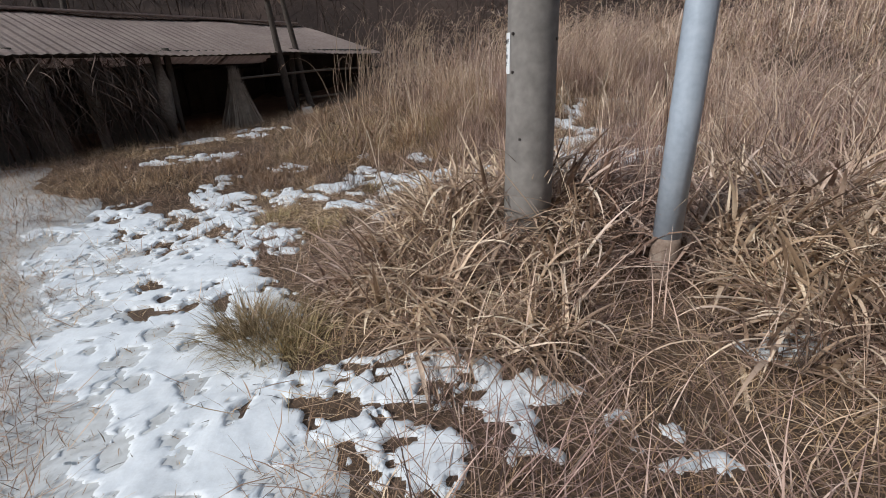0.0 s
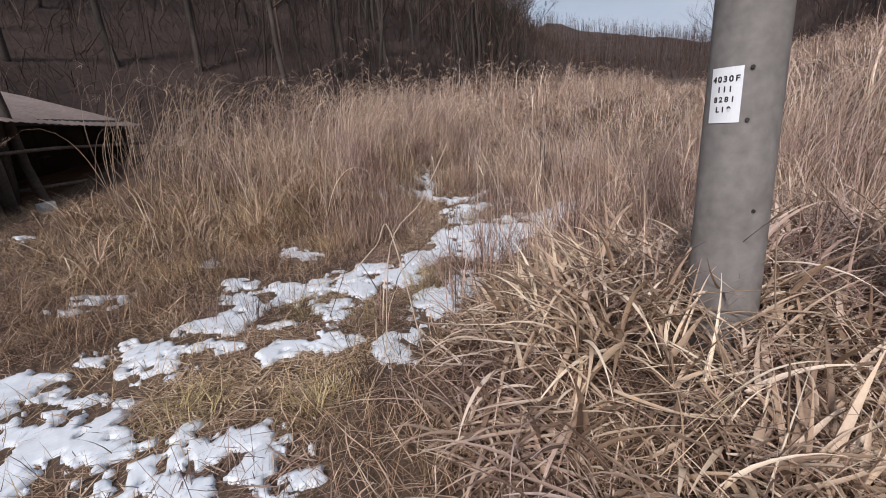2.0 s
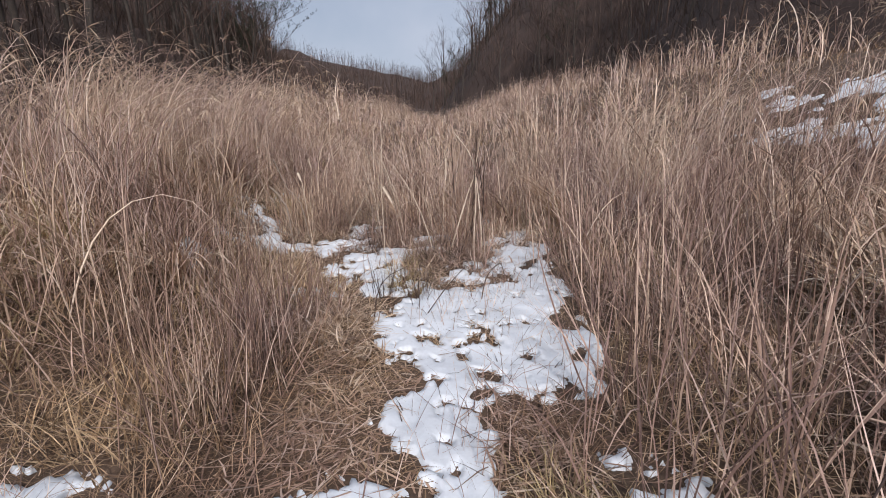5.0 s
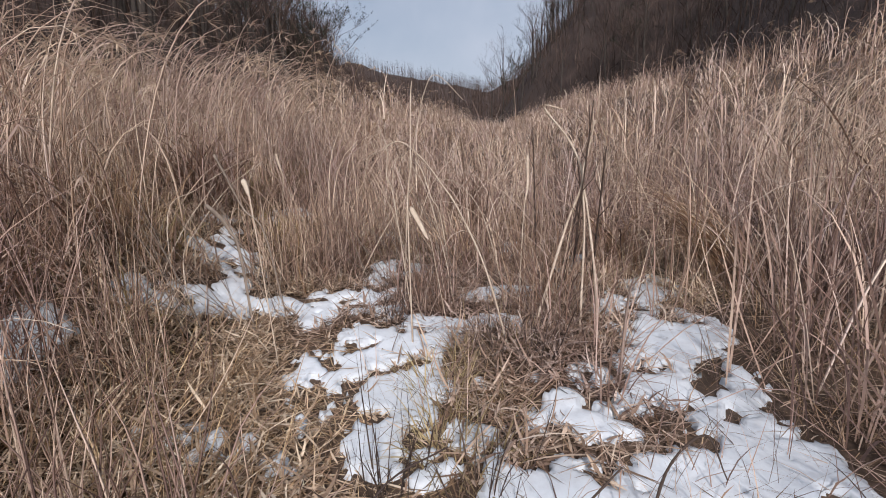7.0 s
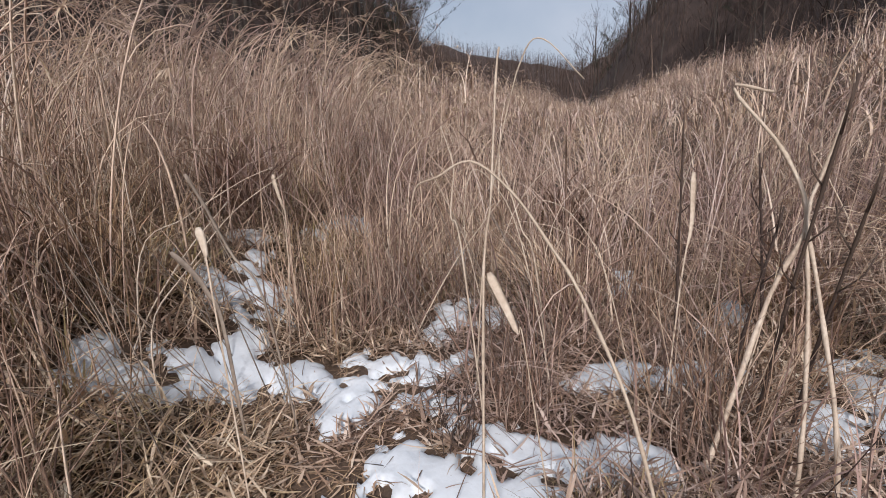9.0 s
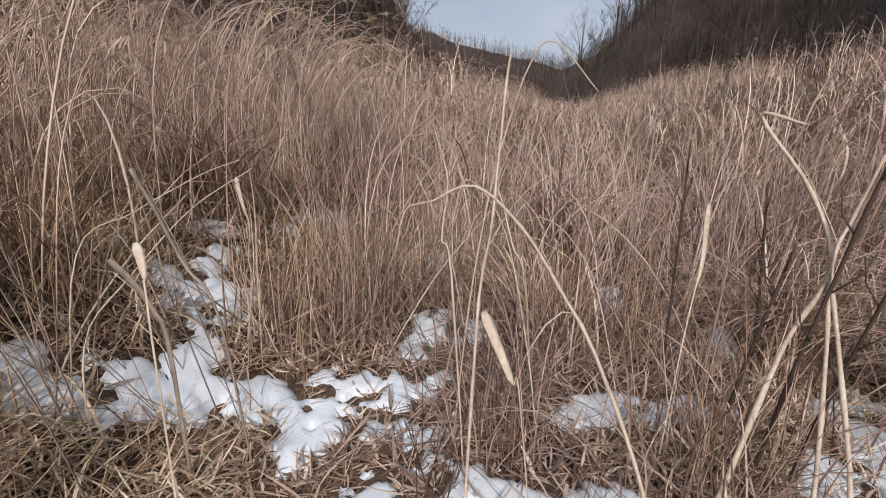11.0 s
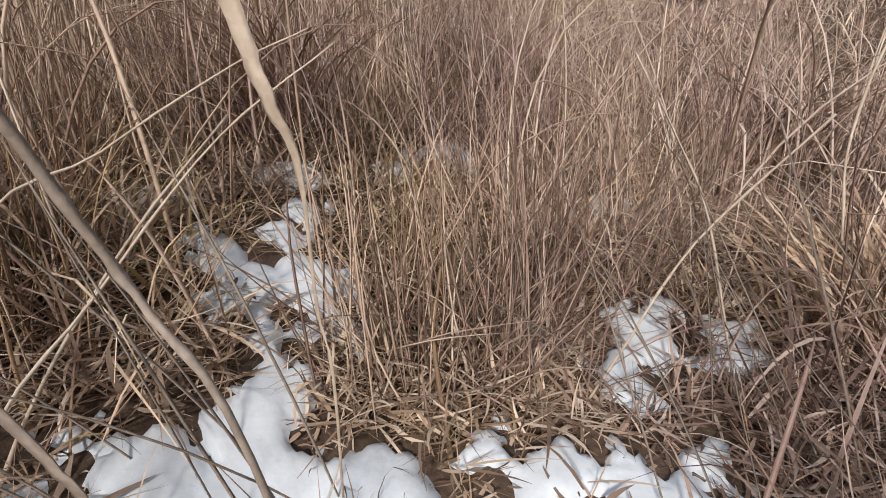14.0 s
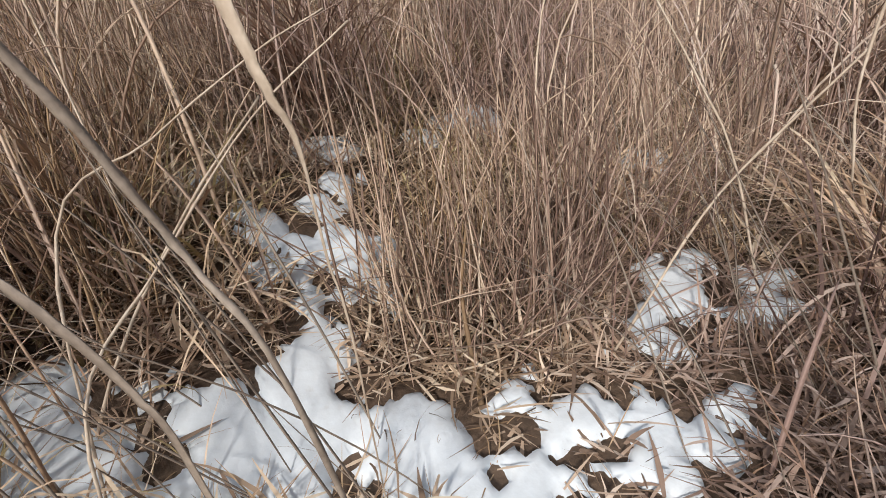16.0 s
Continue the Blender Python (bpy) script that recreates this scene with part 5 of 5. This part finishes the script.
grass_stalk(rooted(3.63, 8.02, (3.74, 8.24, .79), (3.74, 8.39, 1.00), (3.70, 8.50, 1.07), (3.67, 8.56, 1.05)), .003, .0018, PALESTALK, PALE)
grass_stalk(rooted(3.15, 8.50, (3.19, 8.48, .90), (3.29, 8.48, 1.31), (3.32, 8.40, 1.63), (3.35, 8.33, 1.69), (3.43, 8.21, 1.55)), .0036, .002, PALESTALK, PALE)
grass_stalk(rooted(2.86, 7.64, (2.83, 7.76, .70), (2.8, 7.89, .99), (2.79, 7.96, 1.09), (2.77, 8.06, 1.22), (2.73, 8.16, 1.30), (2.7, 8.25, 1.26), (2.69, 8.32, 1.23), (2.68, 8.34, 1.13)), .005, .0022, PALESTALK, PALE)
grass_stalk(rooted(2.74, 8.14, (2.8, 8.18, .86), (2.85, 8.21, 1.05), (2.88, 8.21, 1.2), (2.96, 8.25, 1.53), (2.99, 8.26, 1.61)), .0045, .003, PALESTALK, "tall straight pale stalk")
grass_stalk(rooted(2.86, 7.98, (2.84, 8.07, .80), (2.84, 8.09, .82), (2.84, 8.14, .90), (2.84, 8.19, .98)), .002, .016, PALESTALK, "broad broken strap leaf", flat=True, power=.35, start=.5)
grass_stalk(rooted(2.24, 8.55, (2.25, 8.64, .99), (2.26, 8.67, 1.08), (2.26, 8.7, 1.15)), .003, .015, PALESTALK, "broad broken strap leaf", flat=True, power=.5, start=.6)
grass_stalk(rooted(3.44, 7.86, (3.51, 7.86, .87), (3.57, 7.86, 1.03), (3.62, 7.88, 1.22)), .003, .012, PALESTALK, "tan strap leaf standing on edge", flat=True, power=.6, start=.5)
grass_stalk(rooted(2.97, 8.30, (2.93, 8.37, 1.02), (2.93, 8.41, 1.11), (2.97, 8.43, 1.27), (2.99, 8.5, 1.4)), .0035, .002, PALESTALK, "thin kinked pale grass stalk")
grass_stalk(rooted(2.40, 8.95, (2.39, 8.99, .76), (2.37, 9.02, .87), (2.34, 9.05, .95), (2.3, 9.1, 1.02)), .006, .013, GREYSTALK, "grey-tan strap leaf hanging over the stems", flat=True)
grass_stalk(rooted(2.02, 9.33, (2.13, 9.42, .44), (2.29, 9.57, .65), (2.52, 9.69, .88), (2.78, 9.78, 1.09)), .004, .003, PALESTALK, "thin straight pale stalk leaning across")
grass_stalk(rooted(3.6, 8.42, (3.59, 8.5, .82), (3.59, 8.57, .95), (3.62, 8.66, 1.13), (3.64, 8.73, 1.21)), .0045, .003, PALESTALK, "thin kinked pale grass stalk")
grass_stalk(rooted(3.72, 8.85, (3.73, 9.01, .77), (3.73, 9.13, .98), (3.71, 9.26, 1.19)), .0035, .0025, PALESTALK, "thin straight pale stalk")
grass_stalk(rooted(2.62, 9.06, (2.582, 8.856, 0.9), (2.572, 8.834, 1.023), (2.564, 8.803, 1.133), (2.553, 8.798, 1.173), (2.547, 8.803, 1.199), (2.542, 8.809, 1.243), (2.542, 8.813, 1.264)), .0016, .0085, PALESTALK, "stalk broadening into a tan strap leaf", flat=True, power=.7, start=.40)
grass_stalk(rooted(2.56, 8.86, (2.52, 8.94, .83), (2.48, 9.04, .97), (2.45, 9.07, 1.07), (2.42, 9.09, 1.17), (2.38, 9.1, 1.27)), .004, .0065, GREYSTALK, "leaning grey-brown weed stalk")
grass_stalk(rooted(2.18, 9.30, (2.30, 9.49, .95), (2.50, 9.54, 1.07), (2.74, 9.52, 1.20), (2.88, 9.47, 1.26)), .003, .0018, PALESTALK, PALE)
grass_stalk(rooted(2.20, 9.15, (2.25, 9.30, .70), (2.43, 9.43, .86), (2.68, 9.47, 1.08), (2.90, 9.41, 1.23)), .0032, .002, PALESTALK, PALE)
grass_stalk(rooted(2.95, 9.17, (2.97, 9.20, .34), (3.05, 9.35, .53), (3.13, 9.41, .69)), .008, .004, LITTER, "thick orange-brown broken stalk")
grass_stalk(rooted(3.35, 9.10, (3.43, 9.05, .47), (3.62, 8.99, .74), (3.76, 8.81, 1.05)), .004, .003, PALESTALK, PALE)
grass_stalk(rooted(1.72, 7.20, (1.87, 7.07, .38), (1.98, 6.97, .51)), .004, .002, DARKSTEM, "thin dark weed stem arching over snow")
grass_stalk(rooted(1.58, 7.50, (1.60, 7.47, .36), (1.71, 7.45, .46), (1.83, 7.35, .52)), .004, .002, DARKSTEM, "thin dark weed stem arching over snow")
grass_stalk(rooted(2.15, 6.93, (2.21, 6.90, .37), (2.28, 6.82, .47), (2.23, 6.76, .39)), .005, .002, DARKSTEM, "thin dark weed stem bent down over snow")
grass_stalk(rooted(-.79, 5.66, (-.52, 5.79, .49), (-.46, 5.84, .66)), .004, .002, DARKSTEM, "thin dark weed stem by the path")
grass_stalk(rooted(-.30, 5.45, (-.40, 5.62, .42), (-.44, 5.75, .57), (-.44, 5.86, .73)), .004, .002, DARKSTEM, "thin dark weed stem by the path")
grass_stalk(rooted(-.22, 5.58, (-.16, 5.54, .38), (-.02, 5.43, .58), (.09, 5.33, .78)), .004, .002, DARKSTEM, "thin dark weed stem by the path")
grass_stalk(rooted(-.52, 4.52, (-.68, 4.59, 1.0), (-.73, 4.71, .90), (-.86, 4.92, .69), (-1.04, 5.22, .58)), .005, .003, PALESTALK, PALE)
grass_stalk(rooted(-.66, 4.85, (-.61, 4.75, .87), (-.47, 4.57, 1.16), (-.40, 4.36, 1.50)), .004, .003, PALESTALK, PALE)
for x, y, dx, dy, h in ((3.66, 7.62, -.12, -.14, 1.22), (3.74, 7.52, -.22, -.12, .98), (4.22, 8.05, .05, .06, 1.15), (3.9, 7.75, .1, -.1, .8), (4.4, 7.7, -.08, .1, 1.0)):
    base = float(ground_z(x, y))
    weed = grass_stalk([(x, y, base - .03), (x + dx * .4, y + dy * .4, base + h * .45), (x + dx, y + dy, base + h)], .008, .004, DARKSTEM, "upright dark-brown dead weed stem with stubby twigs")
    for k in range(5):
        s = .35 + .13 * k
        p = Vector((x + dx * s, y + dy * s, base + h * s))
        a = 2.4 * k
        part("twig", tube([p, p + Vector((.05 * math.cos(a), .05 * math.sin(a), .06)), p + Vector((.07 * math.cos(a), .07 * math.sin(a), .13))], [.003, .0025, .002], 5), DARKSTEM, weed)


def brittle_weeds():
    """Low dark branched weeds in the snow by the lane."""
    spots = [(-1.45, 6.55), (-1.25, 6.2), (-1.0, 5.95), (-1.6, 7.3), (-.75, 5.2), (-.55, 4.75), (-.9, 4.5), (-1.35, 7.9), (.55, 1.75), (1.0, 1.55), (1.6, 1.7), (-.15, 1.75), (2.05, 7.3), (2.75, 7.6), (2.9, 8.35), (1.9, 7.65)]
    for x, y in spots:
        root, out, far, tone = tufts(np.array([[x, y, 0.0]] * 2) + rng.normal(0, .05, (2, 3)) * (1, 1, 0), 7, .05)
        m = len(root)
        v, q, tip = ribbons(root, rand(m, .15, .42), rand(m, .003, .006), rand(m, .05, .5), rand(m, -.2, .5), out, 4, 1.2, .4, 3, tube3=True)
        pieces = [(v, q)]
        for j in range(3):
            start = root + (tip - root) * rand(m, .4, .95)[:, None]
            pieces.append(ribbons(start, rand(m, .05, .14), rand(m, .002, .004), rand(m, .2, 1.0), rand(m, -.2, .4), rand(m, 0, 6.3), 3)[:2])
        v, q = joined(pieces)
        tagged(new("dead_weed", mesh_from("dead_weed", v, q, DARKSTEM)), "low dark brittle weed standing in the snow", "weed", "weeds in the snow")


brittle_weeds()


def near_stems():
    """Grey-brown weed stems that lean over beside the end of the line."""
    x, y = rng.uniform(2.05, 2.75, 24), rng.uniform(8.95, 9.45, 24)
    x, y = np.concatenate([x, rng.uniform(3.2, 4.2, 34)]), np.concatenate([y, rng.uniform(8.2, 9.2, 34)])
    ok = (off_line(x, y) > .38)
    x, y = x[ok], y[ok]
    for px, py in zip(x, y):
        left = px < 2.9
        phi = math.radians(145 if left else 100) + rng.normal(0, .5)
        root = np.array([[px, py, float(ground_z(px, py)) - .02]])
        v, q, _ = ribbons(root, rand(1, .55, 1.15), rand(1, .0032, .0065), rand(1, .15, .75), rand(1, -.1, .5), np.array([phi]), 7, 1.4, .3, 4, tube3=True)
        tagged(new("weed_stem", mesh_from("weed_stem", v, q, GREYSTALK)), "thin grey-brown leaning dead weed stem", "weed", "leaning weed stems")


near_stems()
